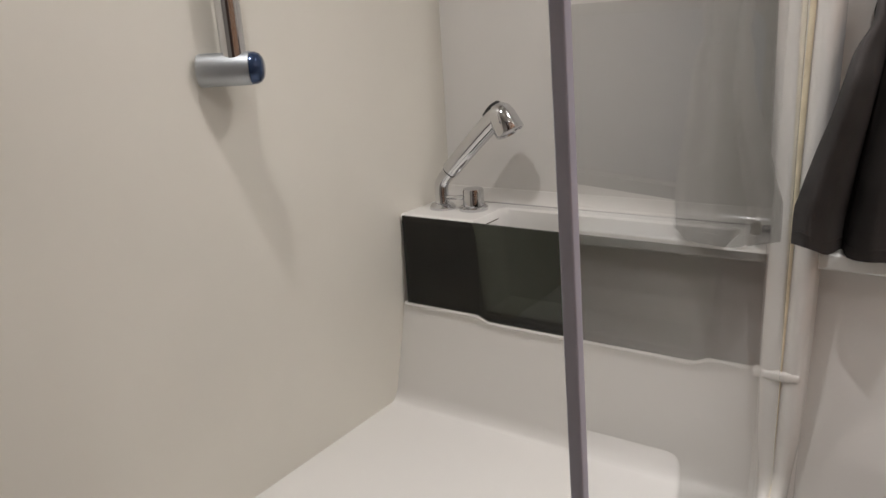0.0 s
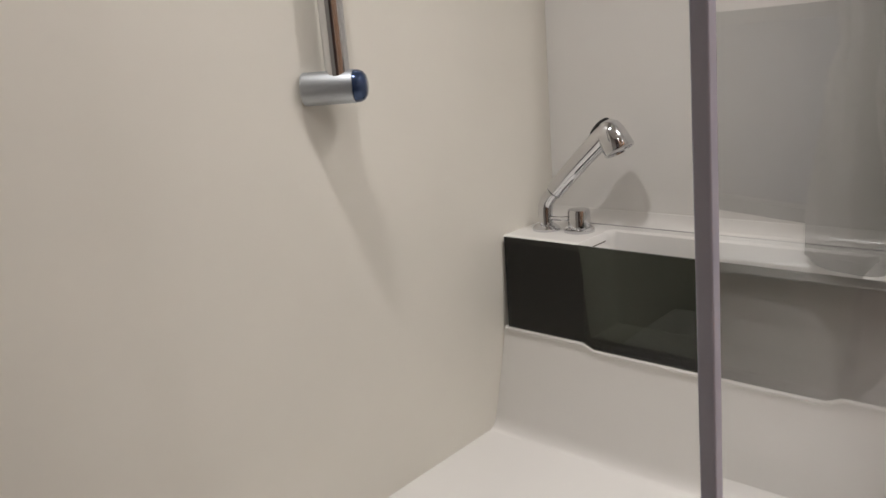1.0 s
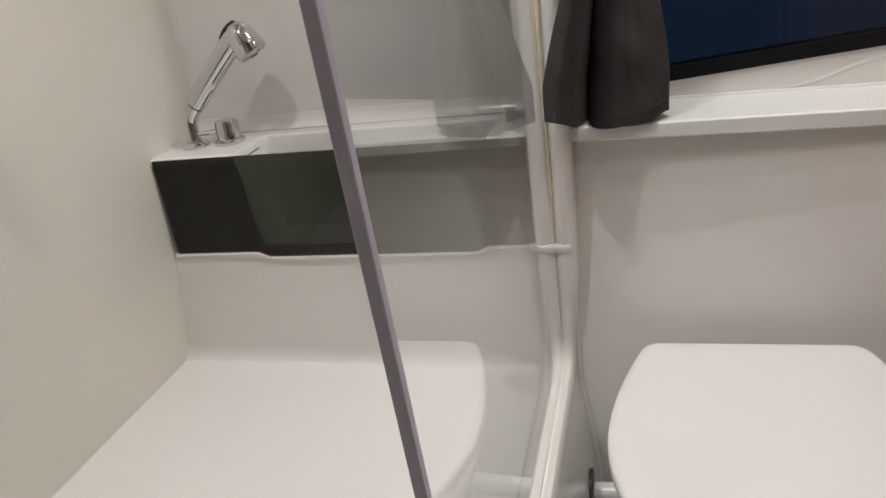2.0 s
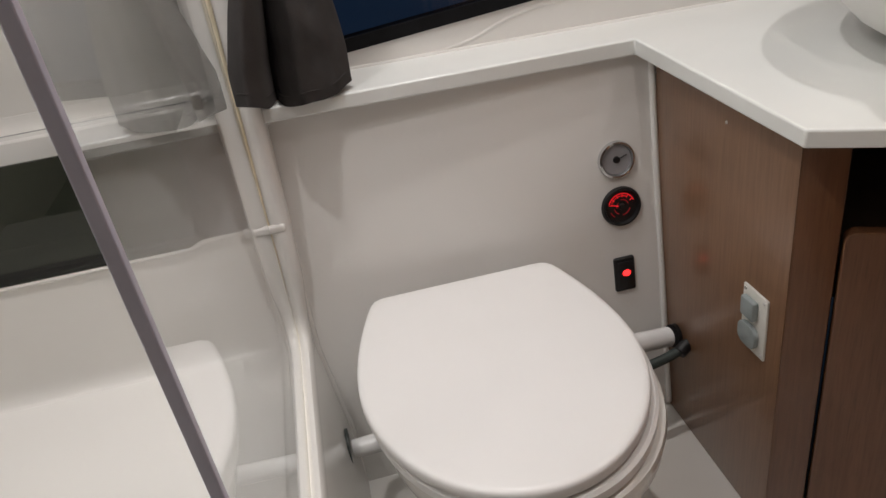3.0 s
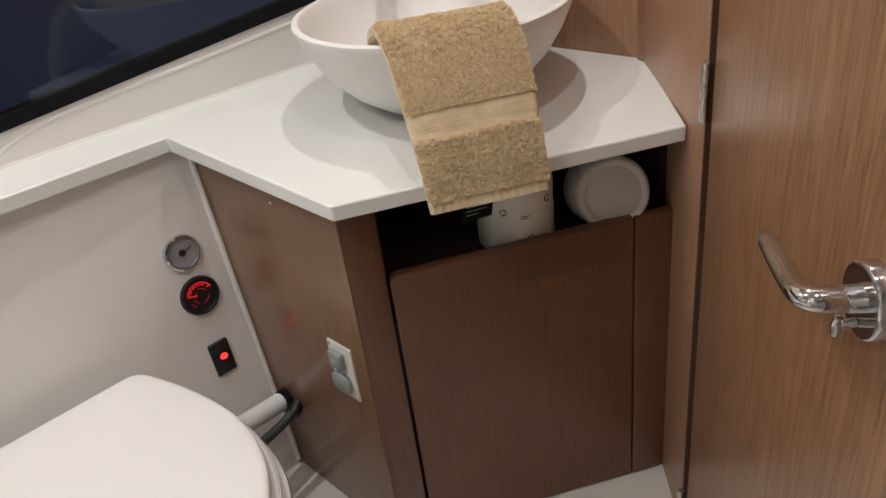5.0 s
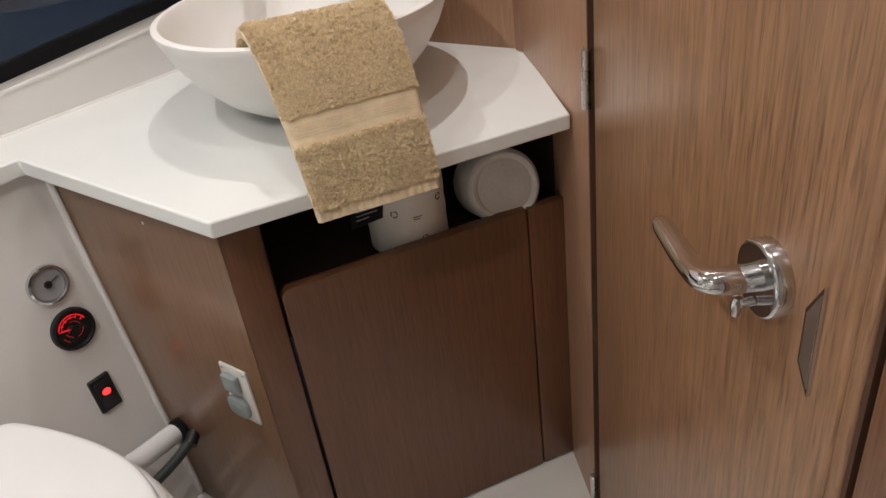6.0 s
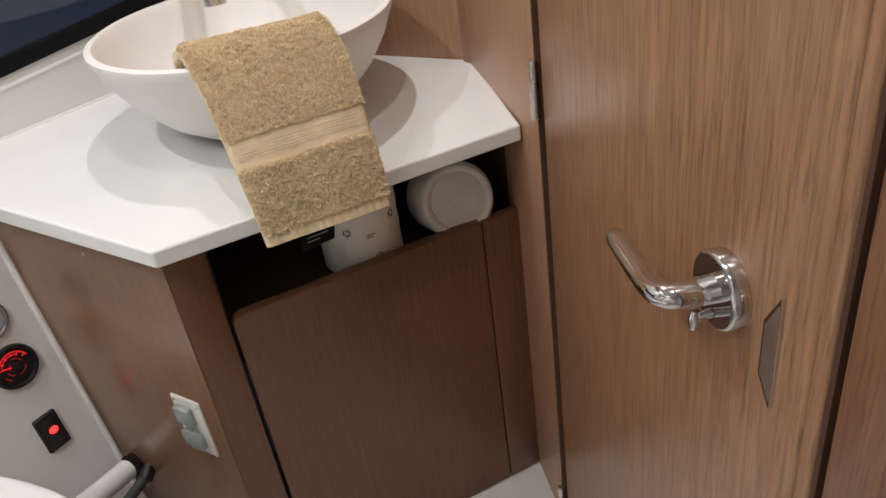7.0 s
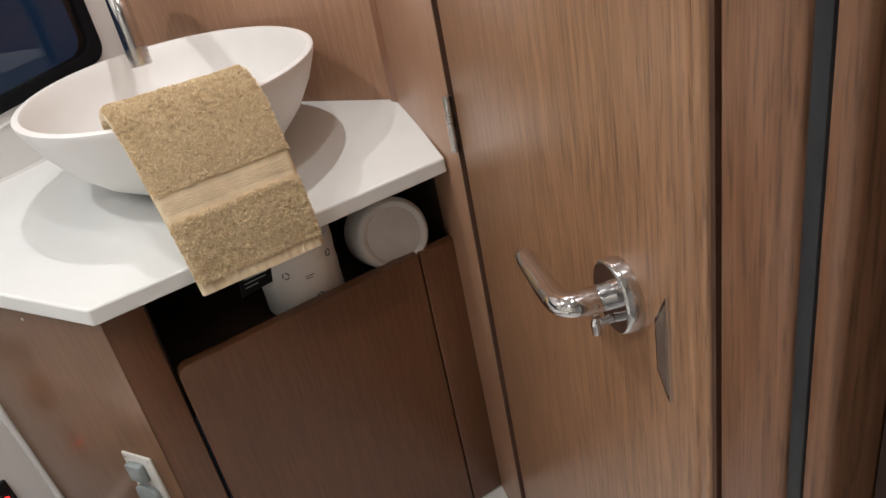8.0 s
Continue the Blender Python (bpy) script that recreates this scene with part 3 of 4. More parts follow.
def basin():
    long = math.atan2(0.66, 0.75)
    at = Matrix.Translation((0.855, 0.665, TOP_Z)) @ Matrix.Rotation(long, 4, "Z")
    outer = [(0.0, 0.0005), (0.42, 0.0005), (0.52, 0.006), (0.68, 0.030), (0.82, 0.062), (0.92, 0.096), (0.98, 0.125), (1.0, 0.137), (0.998, 0.1405), (0.985, 0.142)]
    inner = [(0.955, 0.1415), (0.942, 0.138), (0.915, 0.118), (0.85, 0.085), (0.73, 0.052), (0.55, 0.028), (0.3, 0.018), (0.09, 0.015), (0.085, 0.010), (0.0, 0.010)]
    b = tagged(part("vessel_basin", moved(lathe(outer + inner, 72, 0.265, 0.212), at), STONE), "white oval stone vessel basin on the counter", "basin")
    return b


basin()


def faucet():
    x, y = 1.012, 0.908
    f = thing("faucet", (x, y, TOP_Z), "polished chrome basin faucet with curved spout", "faucet")
    part("base", moved(lathe([(0.0, 0.0), (0.026, 0.0), (0.026, 0.008), (0.020, 0.012), (0.0, 0.012)], 32), Matrix.Translation((x, y, TOP_Z))), CHROME, f)
    part("spout", tube(curve_through([(x, y, TOP_Z + 0.01), (x, y, 1.02), (x, y, 1.10), (0.990, 0.880, 1.150), (0.945, 0.826, 1.165), (0.897, 0.766, 1.145), (0.868, 0.730, 1.095), (0.860, 0.720, 1.035)], 8), 0.0155, 24), CHROME, f)
    part("aerator", tube([(0.860, 0.720, 1.037), (0.8585, 0.718, 1.012)], [0.0163, 0.0160], 24), STEEL, f)


faucet()


# ---- hand towel ----
def hand_towel():
    t = thing("hand_towel", (0.66, 0.47, 1.0), "folded beige terry hand towel draped over the basin's rim", "towel")
    left = [(0.735, 0.690, 0.925), (0.700, 0.640, 0.978), (0.664, 0.584, 1.005), (0.638, 0.541, 1.011), (0.612, 0.495, 0.988), (0.590, 0.455, 0.945), (0.578, 0.428, 0.890), (0.571, 0.410, 0.832)]
    right = [(0.885, 0.598, 0.925), (0.850, 0.548, 0.978), (0.811, 0.490, 1.005), (0.782, 0.446, 1.011), (0.752, 0.405, 0.990), (0.726, 0.370, 0.947), (0.710, 0.350, 0.892), (0.699, 0.333, 0.832)]
    lc, rc = curve_through(left, 14), curve_through(right, 14)
    rows, cols = len(lc), 60
    total = rows - 1

    def point(i, j, lift):
        k = j / cols
        p = lc[i].lerp(rc[i], k)
        d = (lc[min(i + 1, rows - 1)] - lc[max(i - 1, 0)]).normalized()
        side = (rc[i] - lc[i]).normalized()
        up = side.cross(d).normalized()
        if up.z < 0 and up.dot(Vector((-0.5, -0.86, 0.2))) < 0:
            up = -up
        edge = min(k, 1 - k)
        round_off = min(1.0, edge / 0.03) ** 0.5
        v = i / total
        sway = 0.0042 * noise.noise((k * 3.0, v * 4.0, 1.7))
        return p + up * (lift * (0.45 + 0.55 * round_off) + sway), up

    def band(v):
        return 0.735 < v < 0.80

    def slab(i0, i1, lift, wob, ribs=0.0):
        bm = bmesh.new()
        top, bot = [], []
        for i in range(i0, i1 + 1):
            rt, rb = [], []
            for j in range(cols + 1):
                p, up = point(i, j, lift)
                w = wob * noise.noise(p * 95)
                if ribs:
                    w += ribs * (math.sin(j * 1.55) + 0.6 * noise.noise((j * 0.31, 2.0, 0.0)))
                rt.append(bm.verts.new(p + up * w))
                q, _ = point(i, j, -0.010)
                rb.append(bm.verts.new(q))
            top.append(rt)
            bot.append(rb)
        m = len(top)
        for i in range(m - 1):
            for j in range(cols):
                bm.faces.new((top[i][j], top[i][j + 1], top[i + 1][j + 1], top[i + 1][j]))
                bm.faces.new((bot[i][j], bot[i + 1][j], bot[i + 1][j + 1], bot[i][j + 1]))
            bm.faces.new((top[i][0], top[i + 1][0], bot[i + 1][0], bot[i][0]))
            bm.faces.new((top[i][cols], bot[i][cols], bot[i + 1][cols], top[i + 1][cols]))
        for r in (0, m - 1):
            for j in range(cols):
                bm.faces.new((top[r][j], bot[r][j], bot[r][j + 1], top[r][j + 1]))
        return finish(bm)

    b0, b1, b2 = int(0.735 * total), int(0.80 * total), int(0.968 * total)
    part("terry_upper", slab(0, b0, 0.0092, 0.0006), TERRY, t)
    part("woven_band", slab(b0, b1, 0.0088, 0.0003), TERRY_BAND, t, "flat woven dobby band")
    part("terry_lower", slab(b1, b2, 0.0092, 0.0006), TERRY, t)
    part("hem", slab(b2, total, 0.0082, 0.0006, 0.0007), TERRY_BAND, t, "stitched plain hem")
    for k in range(5):
        at = b0 + (b1 - b0) * (0.30 + 0.11 * k)
        i, f = int(at), at - int(at)
        part("band_cord", tube([point(i, j, 0.0089)[0].lerp(point(i + 1, j, 0.0089)[0], f) for j in range(1, cols, 2)], 0.00045, 6), TERRY_BAND, t)
    # pile: short bent loops standing on the terry
    rng = random.Random(5)
    verts, faces = [], []
    for _ in range(190000):
        v, k = rng.random(), rng.random()
        if 0.73 < v < 0.805 or v > 0.966 or v < 0.12:
            continue
        i, j = min(int(v * total), total - 1), min(int(k * cols), cols - 1)
        p, up = point(i, j, 0.0098)
        p2, _ = point(i + 1, j, 0.0098)
        p3, _ = point(i, j + 1, 0.0098)
        p = p + (p2 - p) * (v * total - i) + (p3 - p) * (k * cols - j)
        tuft = noise.noise_vector(p * 170) + 0.8 * noise.noise_vector(p * 45)
        flat = Vector((rng.gauss(0, 0.7), rng.gauss(0, 0.7), rng.gauss(0, 0.7) - 0.3)) + tuft * 0.6
        flat = (flat - up * flat.dot(up)).normalized()
        d = (up * rng.uniform(0.5, 1.6) + flat).normalized() * rng.uniform(0.0016, 0.0042) * (1.0 + 0.7 * noise.noise(p * 210))
        w = up.cross(flat) * rng.uniform(0.00024, 0.00044)
        n = len(verts)
        verts += [p - w, p + w, p + d * 0.6 + up * 0.0003 + w, p + d * 0.6 + up * 0.0003 - w, p + d + w * 0.5, p + d - w * 0.5]
        faces += [(n, n + 1, n + 2, n + 3), (n + 3, n + 2, n + 4, n + 5)]
    me = bpy.data.meshes.new("pile")
    me.from_pydata([tuple(v) for v in verts], [], faces)
    me.materials.append(PILE)
    ob = new("pile", me)
    ob.parent, ob.matrix_parent_inverse = t, world_of(t).inverted()
    tagged(ob, "looped terry pile", kind="stuff")
    # black care label below the hem
    tag = [on_front(0.163, -0.030, 0.815), on_front(0.206, -0.032, 0.815), on_front(0.202, -0.022, 0.776), on_front(0.160, -0.020, 0.771)]
    bm = bmesh.new()
    a = [bm.verts.new(p) for p in tag]
    b = [bm.verts.new(p + INTO * 0.0012) for p in tag]
    bm.faces.new(a)
    bm.faces.new(b)
    for i in range(4):
        bm.faces.new((a[i], a[(i + 1) % 4], b[(i + 1) % 4], b[i]))
    label_part = part("care_label", finish(bm, 0.0003), GASKET, t, "small black care label")
    for k, wide in ((0.30, 0.5), (0.45, 0.7), (0.60, 0.65), (0.75, 0.4)):
        row = [tag[0].lerp(tag[3], k) * (1 - f) + tag[1].lerp(tag[2], k) * f - INTO * 0.0003 for f in (0.15, 0.15 + wide)]
        part("printed_bar", tube(row, 0.0007, 6), OUTLET_GREY, label_part)


hand_towel()


# ---- paper rolls in the locker ----
def standing_roll():
    c = on_front(0.265, 0.080, 0.676)
    r = thing("toilet_roll", c, "wrapped toilet roll standing in the locker", "toilet roll", group="toilet rolls in the locker")
    bm = lathe([(0.0, 0.0), (0.054, 0.0), (0.0562, 0.003), (0.0563, 0.02), (0.0558, 0.035), (0.0565, 0.05), (0.0559, 0.065), (0.0566, 0.085), (0.056, 0.102), (0.050, 0.108), (0.02, 0.106), (0.0, 0.100)], 44)
    for v in bm.verts:
        a = math.atan2(v.co.y, v.co.x)
        v.co.xy *= 1.02 + 0.02 * noise.noise((a * 2, v.co.z * 60, 0.0))
    part("wrapper", moved(bm, Matrix.Translation(c)), PAPER, r)
    # small printed marks on the wrapper
    for ang, z, w, h in ((-93, 0.062, 0.013, 0.0008), (-94, 0.0585, 0.010, 0.0008), (-86, 0.026, 0.0, 0.0), (-55, 0.078, 0.0, 0.0), (-124, 0.070, 0.0, 0.0)):
        a = math.atan2(-INTO.y, -INTO.x) + radians(ang + 90)
        p = Vector((0.0580 * math.cos(a), 0.0580 * math.sin(a), z))
        m = Matrix.Translation(c) @ aim(p, (math.cos(a), math.sin(a), 0))
        if w:
            part("printed_bar", moved(block(-w / 2, w / 2, -h / 2, h / 2, 0.0, 0.0006), m), INK, r)
        else:
            for k in range(3):
                arc = [(0.0046 * math.cos(radians(120 * k + q)), 0.0046 * math.sin(radians(120 * k + q)), 0.0002) for q in range(0, 91, 15)]
                part("printed_mark", moved(tube(arc, 0.0008, 6), m), INK, r)


LIE = (FRONT * 0.10 + INTO * 0.92 + Vector((0, 0, -0.30))).normalized()


def lying_roll():
    c = on_front(0.399, 0.022, 0.7415)
    r = thing("toilet_roll", c, "wrapped toilet roll lying end-on in the locker", "toilet roll", group="toilet rolls in the locker")
    bm = lathe([(0.0, 0.0025), (0.036, 0.0030), (0.0405, 0.0040), (0.0430, 0.0010), (0.0480, 0.0), (0.0520, 0.003), (0.0545, 0.010), (0.0545, 0.085), (0.048, 0.090), (0.0, 0.090)], 48)
    part("wrapper", moved(bm, aim(c, LIE)), ROLL_END, r)
    for a, y in ((128, 0.030), (150, 0.045)):
        q = Vector((0.0538 * math.cos(radians(a)), 0.0538 * math.sin(radians(a)), y))
        m = aim(c, LIE) @ aim(q, (q.x, q.y, 0))
        part("printed_mark", moved(block(-0.006, 0.006, -0.005, 0.005, -0.001, 0.0004, 0.0003), m), GREEN_INK if a < 140 else INK, r)


standing_roll()
lying_roll()


# ---- gauges and switch on the hull panel ----
def hull_y(z):
    return 0.852 + (z - 0.30) * 0.128 if z < 0.62 else 0.893 + (z - 0.62) * 0.110


LEAN_N = Vector((0, -1, 0.12)).normalized()
for bead_x, low in ((0.5215, 0.20), (-0.0790, 0.20)):
    line = [(bead_x + (min(0.024, 0.150 * (0.47 - z)) if bead_x < 0 and z < 0.47 else 0.0), hull_y(z) - 0.001, z) for z in (low + (0.837 - low) * k / 24 for k in range(25))]
    solid("corner_bead", tube(line, 0.0055, 12), GEL, "white rounded sealant bead in the corner of the hull panel", "sealant")


def gauge(name, x, z, r, bezel, face, label):
    g = thing(name, (x, hull_y(z), z), label, "gauge")
    m = aim((x, hull_y(z), z), LEAN_N)
    part("bezel", moved(lathe([(0.0, -0.004), (r, -0.004), (r, 0.003), (r * 0.96, 0.007), (r * 0.86, 0.008), (r * 0.82, 0.005), (r * 0.80, 0.002), (0.0, 0.002)], 48), m), bezel, g)
    part("face", moved(lathe([(0.0, 0.0025), (r * 0.79, 0.0025), (r * 0.79, 0.003), (0.0, 0.0031)], 40), m), face, g)
    return g, m


def gauges():
    g, m = gauge("pressure_gauge", 0.4535, 0.6775, 0.031, CHROME, DIAL, "round gauge with chrome bezel and grey dial")
    part("hub", moved(lathe([(0.0, 0.003), (0.006, 0.003), (0.005, 0.006), (0.0, 0.0065)], 20), m), BLACK, g)
    part("needle", moved(block(-0.0006, 0.0006, -0.002, 0.018, 0.0045, 0.0052), m @ Matrix.Rotation(radians(-70), 4, "Z")), BLACK, g)
    g, m = gauge("tank_gauge", 0.4565, 0.5970, 0.034, BLACK, BLACK, "round black gauge with glowing red scale")
    for r, a0, a1, w in ((0.0225, 20, 165, 0.0011), (0.0185, 60, 160, 0.0007)):
        arc = [(r * math.cos(radians(a)), r * math.sin(radians(a)), 0.0036) for a in range(a0, a1, 5)]
        part("scale", moved(tube(arc, w, 6), m), RED_DIAL, g, "glowing red scale arc")
    for r, a0, a1 in ((0.0120, 15, 100), (0.0130, 190, 250), (0.0150, 275, 345), (0.0085, 120, 200), (0.0205, 200, 235)):
        arc = [(r * math.cos(radians(a)), r * math.sin(radians(a)), 0.0036) for a in range(a0, a1, 5)]
        part("scale_mark", moved(tube(arc, 0.0006, 6), m), RED_DIM, g)
    for a in range(30, 166, 27):
        part("tick", moved(tube([(0.0165 * math.cos(radians(a)), 0.0165 * math.sin(radians(a)), 0.0036), (0.0225 * math.cos(radians(a)), 0.0225 * math.sin(radians(a)), 0.0036)], 0.0008, 6), m), RED_DIAL, g)
    part("needle", moved(block(-0.0009, 0.0009, 0.0, 0.019, 0.0038, 0.0046), m @ Matrix.Rotation(radians(72), 4, "Z")), RED_DIAL, g)
    part("hub", moved(lathe([(0.0, 0.003), (0.006, 0.003), (0.005, 0.007), (0.0, 0.0075)], 20), m), BLACK, g)
    s = thing("rocker_switch", (0.4535, hull_y(0.476), 0.476), "black rocker switch with a red indicator lamp", "switch")
    m = aim((0.4535, hull_y(0.476), 0.476), LEAN_N)
    part("housing", moved(block(-0.018, 0.018, -0.031, 0.031, -0.003, 0.006, 0.003, 3), m), BLACK, s)
    part("rocker", moved(block(-0.013, 0.013, -0.024, 0.024, 0.006, 0.009, 0.002), m), BLACK, s)
    part("indicator", moved(lathe([(0.0, 0.008), (0.0072, 0.008), (0.0065, 0.0105), (0.0, 0.011)], 24, 1.0, 0.8), m @ Matrix.Translation((0.001, 0.004, 0))), RED, s, "glowing red lamp")


gauges()


# ---- toilet ----
def egg(cx, y_back, y_front, half_back, half, n=64, power=1.0):
    """Plan of a seat: flat back, bulging sides, round front; half widths by distance."""
    pts = []
    ym = y_back - 0.46 * (y_back - y_front)
    for k in range(n):
        a = 2 * math.pi * k / n
        c, s = math.cos(a), math.sin(a)
        if s <= 0:
            pts.append((cx + half * c, ym + (ym - y_front) * s))
        else:
            y = ym + (y_back - ym) * min(1.0, s * 1.42) ** 0.9
            f = (y - ym) / (y_back - ym)
            w = half - (half - half_back) * f ** 1.7
            if s * 1.42 > 1.0:
                w = half_back * abs(c) / math.cos(math.asin(1 / 1.42))
            pts.append((cx + math.copysign(w, c), y))
    return pts


def toilet():
    t = thing("toilet", (0.165, 0.62, FLOOR_Z), "white compact marine toilet with closed lid", "toilet")
    cx = 0.165

    def ring(grow, z, yb=0.833, yf=0.386):
        pts = egg(cx, yb + grow * 0.6, yf - grow, 0.142 + grow, 0.187 + grow, 96)
        for _ in range(2):
            pts = [tuple((a + 2 * b + c) / 4 for a, b, c in zip(pts[i - 1], pts[i], pts[(i + 1) % 96])) for i in range(96)]
        return [(x, y, z) for x, y in pts]

    lid = [ring(-0.012, 0.541), ring(-0.003, 0.542), ring(0.0, 0.546), ring(0.0, 0.5570), ring(-0.0012, 0.5600), ring(-0.0040, 0.5620), ring(-0.010, 0.5630), ring(-0.05, 0.5642), ring(-0.11, 0.5648)]
    part("lid", loft(lid), LID, t, "smooth white closed lid")
    seat = [ring(-0.02, 0.519), ring(-0.004, 0.520), ring(0.002, 0.524), ring(0.002, 0.536), ring(-0.002, 0.540), ring(-0.03, 0.5408)]
    part("seat", moved(loft(seat), Matrix.Translation((0.007, -0.002, 0))), LID, t)
    bowl = []
    for z, sx, yb, yf in ((FLOOR_Z, 0.66, 0.80, 0.49), (0.22, 0.64, 0.80, 0.50), (0.30, 0.62, 0.79, 0.50), (0.36, 0.70, 0.79, 0.475), (0.41, 0.84, 0.80, 0.44), (0.45, 0.95, 0.81, 0.410), (0.48, 1.0, 0.815, 0.394), (0.505, 1.01, 0.818, 0.388), (0.514, 1.0, 0.818, 0.389), (0.5185, 0.97, 0.81, 0.40)):
        bowl.append([(cx + 0.017 + (x - cx) * sx, y - 0.006, z) for x, y in egg(cx, yb, yf, 0.140, 0.185)])
    part("bowl", loft(bowl), CERAMIC, t, "glossy white ceramic bowl")
    for dx in (-0.09, 0.09):
        part("lid_hinge", tube([(cx + dx - 0.016, 0.834, 0.537), (cx + dx + 0.016, 0.834, 0.537)], 0.009, 16), LID, t)
    return t


toilet()


def hoses():
    h = thing("discharge_hose", (0.45, 0.80, 0.36), "white discharge pipe from toilet into the cabinet side", "hose")
    part("pipe", tube(curve_through([(0.30, 0.775, 0.415), (0.36, 0.785, 0.40), (0.44, 0.800, 0.382), (0.505, 0.815, 0.367)], 6), 0.0175, 24), PVC, h)
    part("collar", tube([(0.513, 0.8170, 0.3655), (0.530, 0.8205, 0.362)], [0.0200, 0.0200], 24), BLACK, h, "black rubber collar")
    h = thing("flush_hose", (0.45, 0.77, 0.35), "thin dark rubber hose below the discharge pipe", "hose")
    part("hose", tube(curve_through([(0.33, 0.762, 0.352), (0.40, 0.764, 0.353), (0.46, 0.770, 0.356), (0.50, 0.778, 0.360), (0.528, 0.785, 0.368)], 6), 0.0085, 16), RUBBER, h)
    part("clip", tube([(0.506, 0.776, 0.360), (0.524, 0.784, 0.367)], [0.0112, 0.0112], 16), BLACK, h)
    f = thing("side_hinge_pipe", (-0.03, 0.775, 0.33), "white pipe stub with dark flange beside the toilet", "pipe")
    part("flange", tube([(-0.0645, 0.775, 0.33), (-0.0605, 0.775, 0.33)], [0.035, 0.035], 28), RUBBER, f, "dark thin flange")
    part("pipe", tube([(-0.056, 0.775, 0.33), (0.06, 0.77, 0.34)], [0.0155, 0.0155], 20), PVC, f)
    f = solid("curb_boss", tube([(-0.110, 0.770, 0.318), (-0.070, 0.770, 0.318), (-0.0655, 0.770, 0.318), (-0.0640, 0.770, 0.318)], [0.052, 0.052, 0.049, 0.043], 40), GEL, "round white moulded boss on the curb side", "boss", "structure")


hoses()


# ---- shower fittings ----
def mixer():
    m = thing("shower_mixer", (-0.69, 0.945, LEDGE_Z), "chrome pull-out hand shower standing on the ledge", "hand shower")
    part("base", moved(lathe([(0.0, 0.0), (0.024, 0.0), (0.024, 0.004), (0.019, 0.009), (0.013, 0.011), (0.0, 0.011)], 36), Matrix.Translation((-0.694, 0.942, LEDGE_Z))), CHROME, m)
    part("elbow", tube(curve_through([(-0.694, 0.942, LEDGE_Z + 0.008), (-0.695, 0.942, 0.897), (-0.694, 0.943, 0.912), (-0.686, 0.944, 0.926), (-0.674, 0.945, 0.938)], 6), 0.0125, 20), CHROME, m)
    part("ring", tube([(-0.678, 0.9447, 0.935), (-0.675, 0.945, 0.938)], [0.0138, 0.0138], 20), BLACK, m, "thin black ring")
    path = curve_through([(-0.676, 0.945, 0.937), (-0.655, 0.947, 0.960), (-0.628, 0.950, 0.988), (-0.603, 0.953, 1.013), (-0.585, 0.955, 1.030), (-0.574, 0.956, 1.036), (-0.566, 0.957, 1.036)], 6)
    n = len(path)
    part("handle", tube(path, [0.0155 + 0.0035 * (i / n) for i in range(n)], 24), CHROME, m)
    part("spray_head", moved(lathe([(0.0, -0.026), (0.012, -0.024), (0.020, -0.016), (0.0235, -0.004), (0.0245, 0.010), (0.0255, 0.026), (0.0245, 0.028), (0.021, 0.0285), (0.020, 0.026), (0.0, 0.026)], 36), aim((-0.572, 0.957, 1.030), (0.50, -0.05, -0.80))), CHROME, m)
    part("back_grip", tube(curve_through([(-0.607, 0.955, 1.030), (-0.594, 0.957, 1.046), (-0.578, 0.958, 1.055)], 5), [0.004] + [0.006] * 9 + [0.004], 12), BLACK, m, "black grip on the back")
    t = thing("mixer_tap", (-0.635, 0.953, LEDGE_Z), "chrome single-lever mixer tap on the ledge", "tap")
    part("flange", moved(lathe([(0.0, 0.0), (0.026, 0.0), (0.026, 0.005), (0.022, 0.008), (0.0, 0.008)], 36), Matrix.Translation((-0.635, 0.953, LEDGE_Z))), CHROME, t)
    part("body", moved(lathe([(0.0, 0.006), (0.019, 0.006), (0.019, 0.034), (0.0175, 0.038), (0.0, 0.039)], 36), Matrix.Translation((-0.635, 0.953, LEDGE_Z))), CHROME, t)
    part("lever", tube([(-0.640, 0.950, 0.892), (-0.665, 0.946, 0.889), (-0.684, 0.942, 0.889)], [0.0045, 0.004, 0.004], 12), CHROME, t)


mixer()


def rail():
    r = thing("shower_rail", (-0.71, 0.51, 1.148), "chrome shower riser rail on round wall bracket", "rail")
    way = Vector((0.80, 0.60, 0.0))

    def bracket(name, z):
        o = Vector((-0.742, 0.4865, z - 0.005))
        b = part(name, tube([o, o + way * 0.003, o + way * 0.058, o + way * 0.0655, o + way * 0.066], [0.0195, 0.0208, 0.0208, 0.0208, 0.019], 40), SATIN, r, "chrome bracket cylinder")
        part("end_cap", tube([o + way * 0.065, o + way * 0.0665, o + way * 0.072, o + way * 0.077, o + way * 0.0805, o + way * 0.082], [0.0190, 0.0205, 0.0200, 0.0178, 0.0130, 0.0070], 40), CAP_REFLECT, b, "end cap, dark blue reflection put into its colour")

    bracket("bracket", 1.148)
    bracket("upper_bracket", 1.86)
    part("rod", tube([(-0.7055, 0.514, 1.150), (-0.7075, 0.513, 1.50), (-0.7100, 0.511, 1.86)], 0.0155, 28), CHROME, r)


rail()


def ledge_stop():
    k = thing("ledge_catch", (-0.165, 0.955, LEDGE_Z), "small dark metal catch on the shower ledge", "catch")
    part("knob", moved(lathe([(0.0, 0.0), (0.008, 0.0), (0.0075, 0.014), (0.006, 0.018), (0.0, 0.019)], 20), Matrix.Translation((-0.168, 0.965, LEDGE_Z))), STEEL, k)
    part("arm", tube(curve_through([(-0.160, 0.975, LEDGE_Z + 0.006), (-0.145, 0.99, LEDGE_Z + 0.007), (-0.128, 1.00, LEDGE_Z + 0.016)], 5), 0.005, 12), CHROME, k)


ledge_stop()


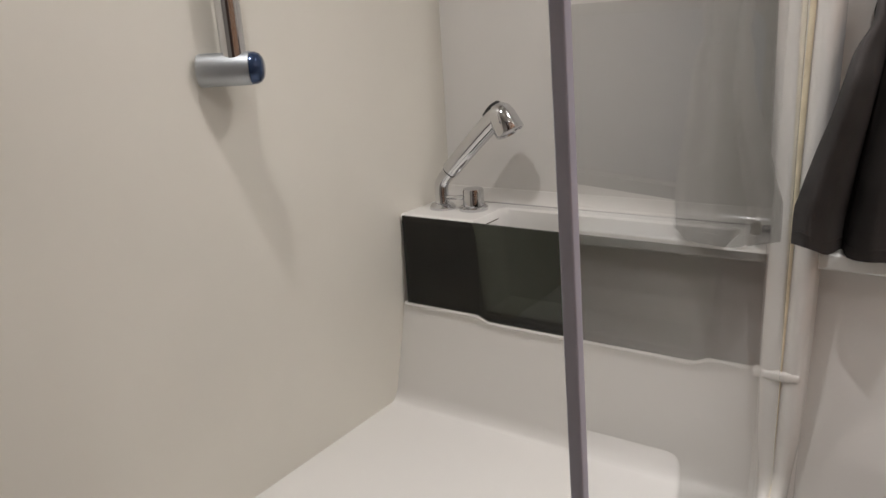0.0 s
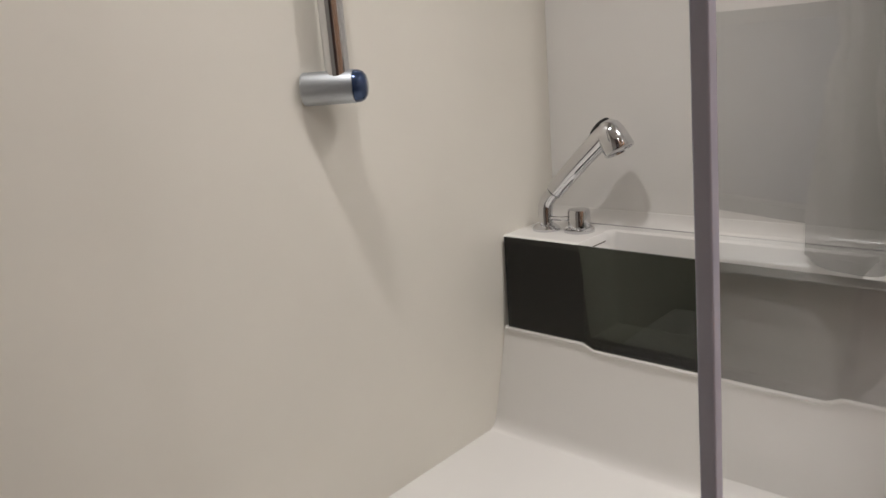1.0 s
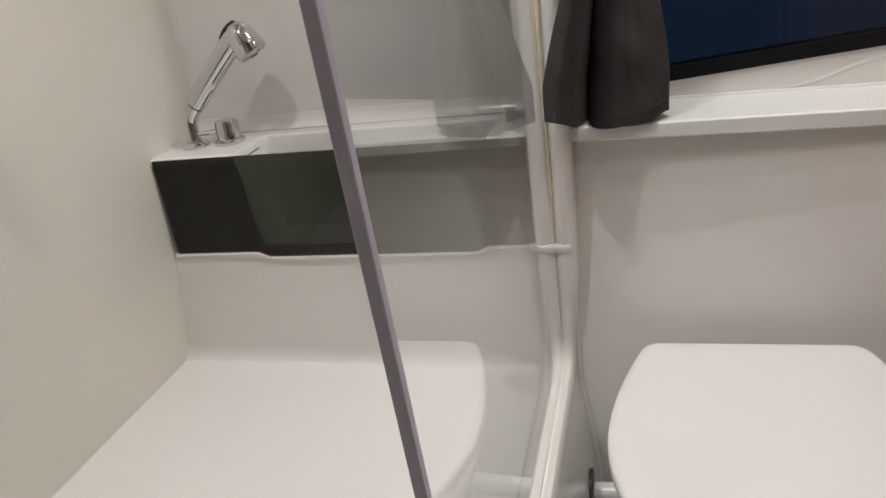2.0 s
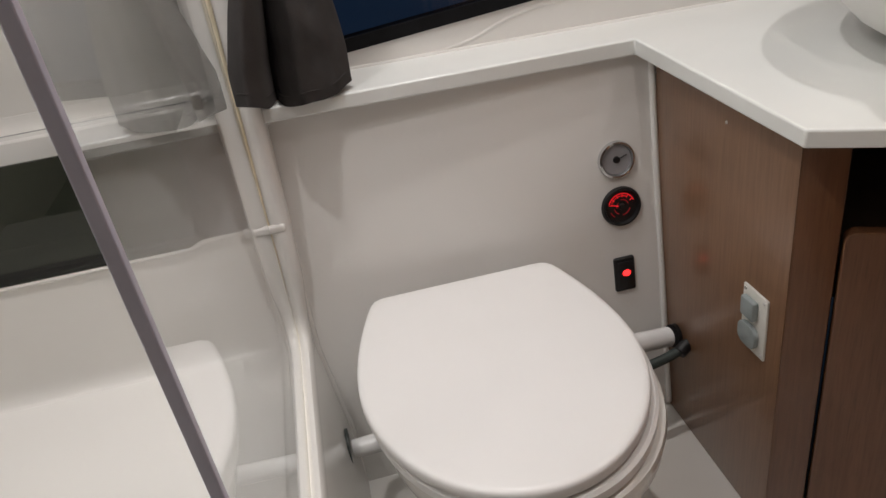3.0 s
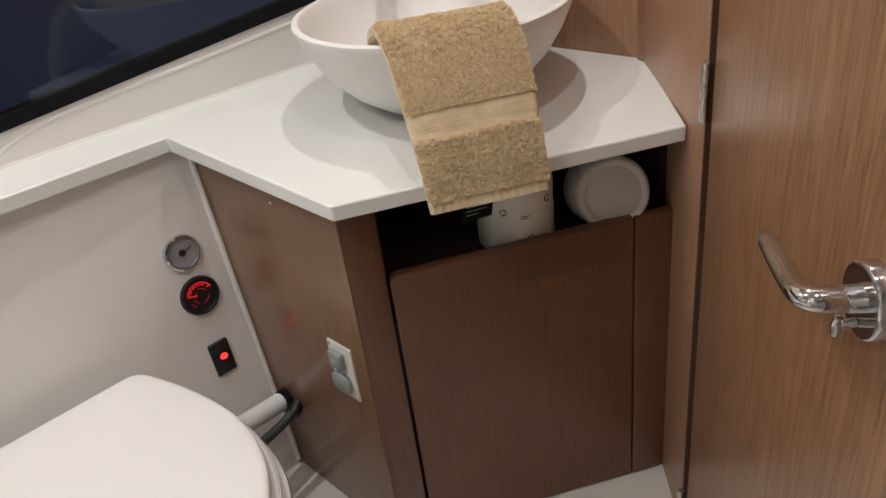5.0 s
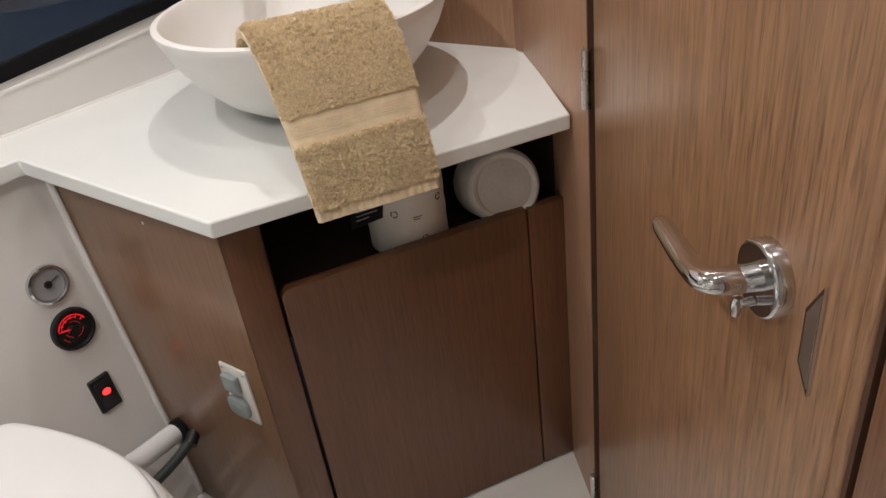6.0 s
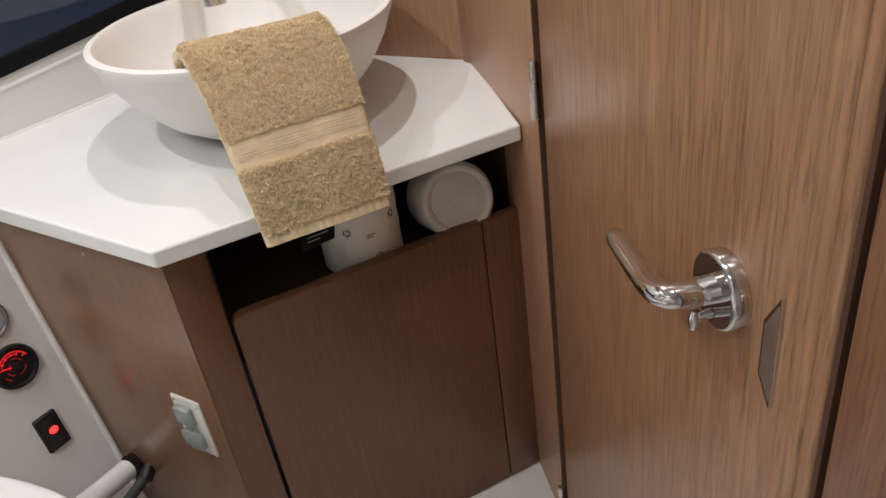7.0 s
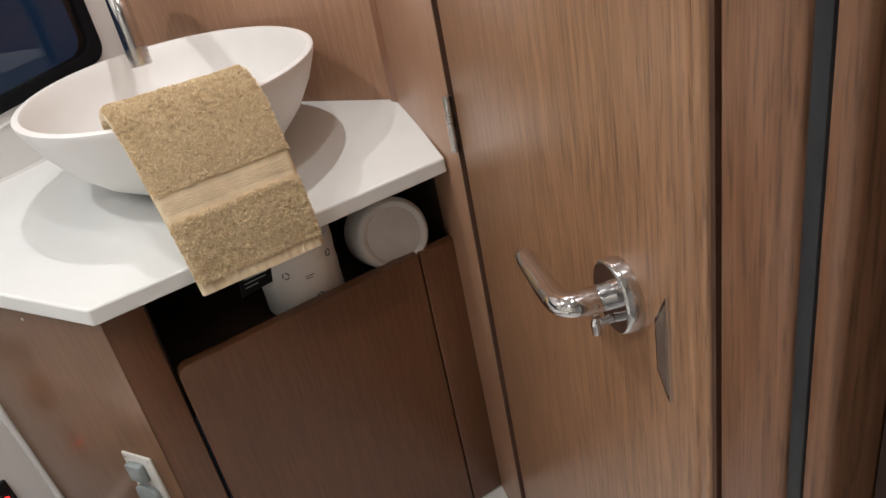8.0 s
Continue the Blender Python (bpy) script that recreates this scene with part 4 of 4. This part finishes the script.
# ---- hanging cloth ----
def cloth():
    rows, cols = 60, 120
    bm = bmesh.new()
    grid = []

    def hump(u, c, w):
        return math.exp(-((u - c) / w) ** 2)

    for i in range(rows + 1):
        v = i / rows
        z = 1.52 - v * 0.65
        flare = min(1.0, max(0.0, (v - 0.50) / 0.42)) ** 0.9
        half = 0.032 + 0.052 * flare - 0.007 * hump(v, 0.57, 0.03)
        mid = 0.002 - 0.022 * flare
        ring_ = []
        for j in range(cols):
            a = 2 * math.pi * j / cols
            u = math.cos(a)
            sway = 0.05 * math.sin(9 * v)
            deep = 0.012 + 0.020 * hump(u, -0.84 + sway, 0.22) + 0.032 * hump(u, 0.14, 0.42) + 0.018 * hump(u, 0.76 - sway, 0.24) - 0.022 * hump(u, -0.44 + sway, 0.15) - 0.007 * hump(u, 0.50, 0.07) * (1 - flare)
            deep += 0.0008 * math.sin(21 * u + 5 * v) * flare
            rim = math.sqrt(max(0.0, 1 - u ** 4))
            if math.sin(a) < 0:
                y = 0.918 - (0.55 + 0.45 * flare) * deep * 1.15 * (0.25 + 0.75 * rim)
            else:
                y = 0.918 + 0.014 * rim
            wing = min(1.0, max(0.0, (-u - 0.15) / 0.40))
            wing = min(1.0, flare / 0.42) * wing * wing * (3 - 2 * wing)
            y += 0.034 * hump(u, -0.36, 0.085) * min(1.0, flare / 0.3) - 0.088 * wing
            hem = 0.036 * hump(u, -0.85, 0.36) + 0.010 * max(0.0, u) ** 2 + 0.002 * math.sin(9 * u)
            x = mid + half * u + 0.010 * wing + 0.0025 * noise.noise((u * 3, z * 12, 0.0))
            y += 0.0050 * noise.noise((x * 26 + z * 14, z * 16, 3.0))
            ring_.append(bm.verts.new((x, y, max(z + hem * v ** 3, 0.8655))))
        grid.append(ring_)
    for a, b in zip(grid, grid[1:]):
        for j in range(cols):
            bm.faces.new((a[j], a[(j + 1) % cols], b[(j + 1) % cols], b[j]))
    bm.faces.new(grid[0])
    bm.faces.new(grid[-1])
    hem_line = [v.co.copy() for v in grid[-1][cols // 2 + 6:cols - 6]]
    hung = thing("hanging_cloth", (0.0, 0.91, 0.87), "dark grey cloth hanging in folds above the ledge", "cloth")
    part("drape", finish(bm), CLOTH, hung)
    line = [Vector((v.x, v.y - 0.0006, v.z + 0.016)) for v in hem_line]
    part("hem_stitch", tube(line, 0.0009, 6), CLOTH, hung)
    return hung


cloth()
hook = solid("cloth_hook", tube(curve_through([(0.0, 1.03, 1.53), (0.0, 0.96, 1.525), (0.0, 0.905, 1.515), (0.0, 0.885, 1.53)], 6), 0.005, 12), CHROME, "chrome hook holding the cloth", "hook", "thing")
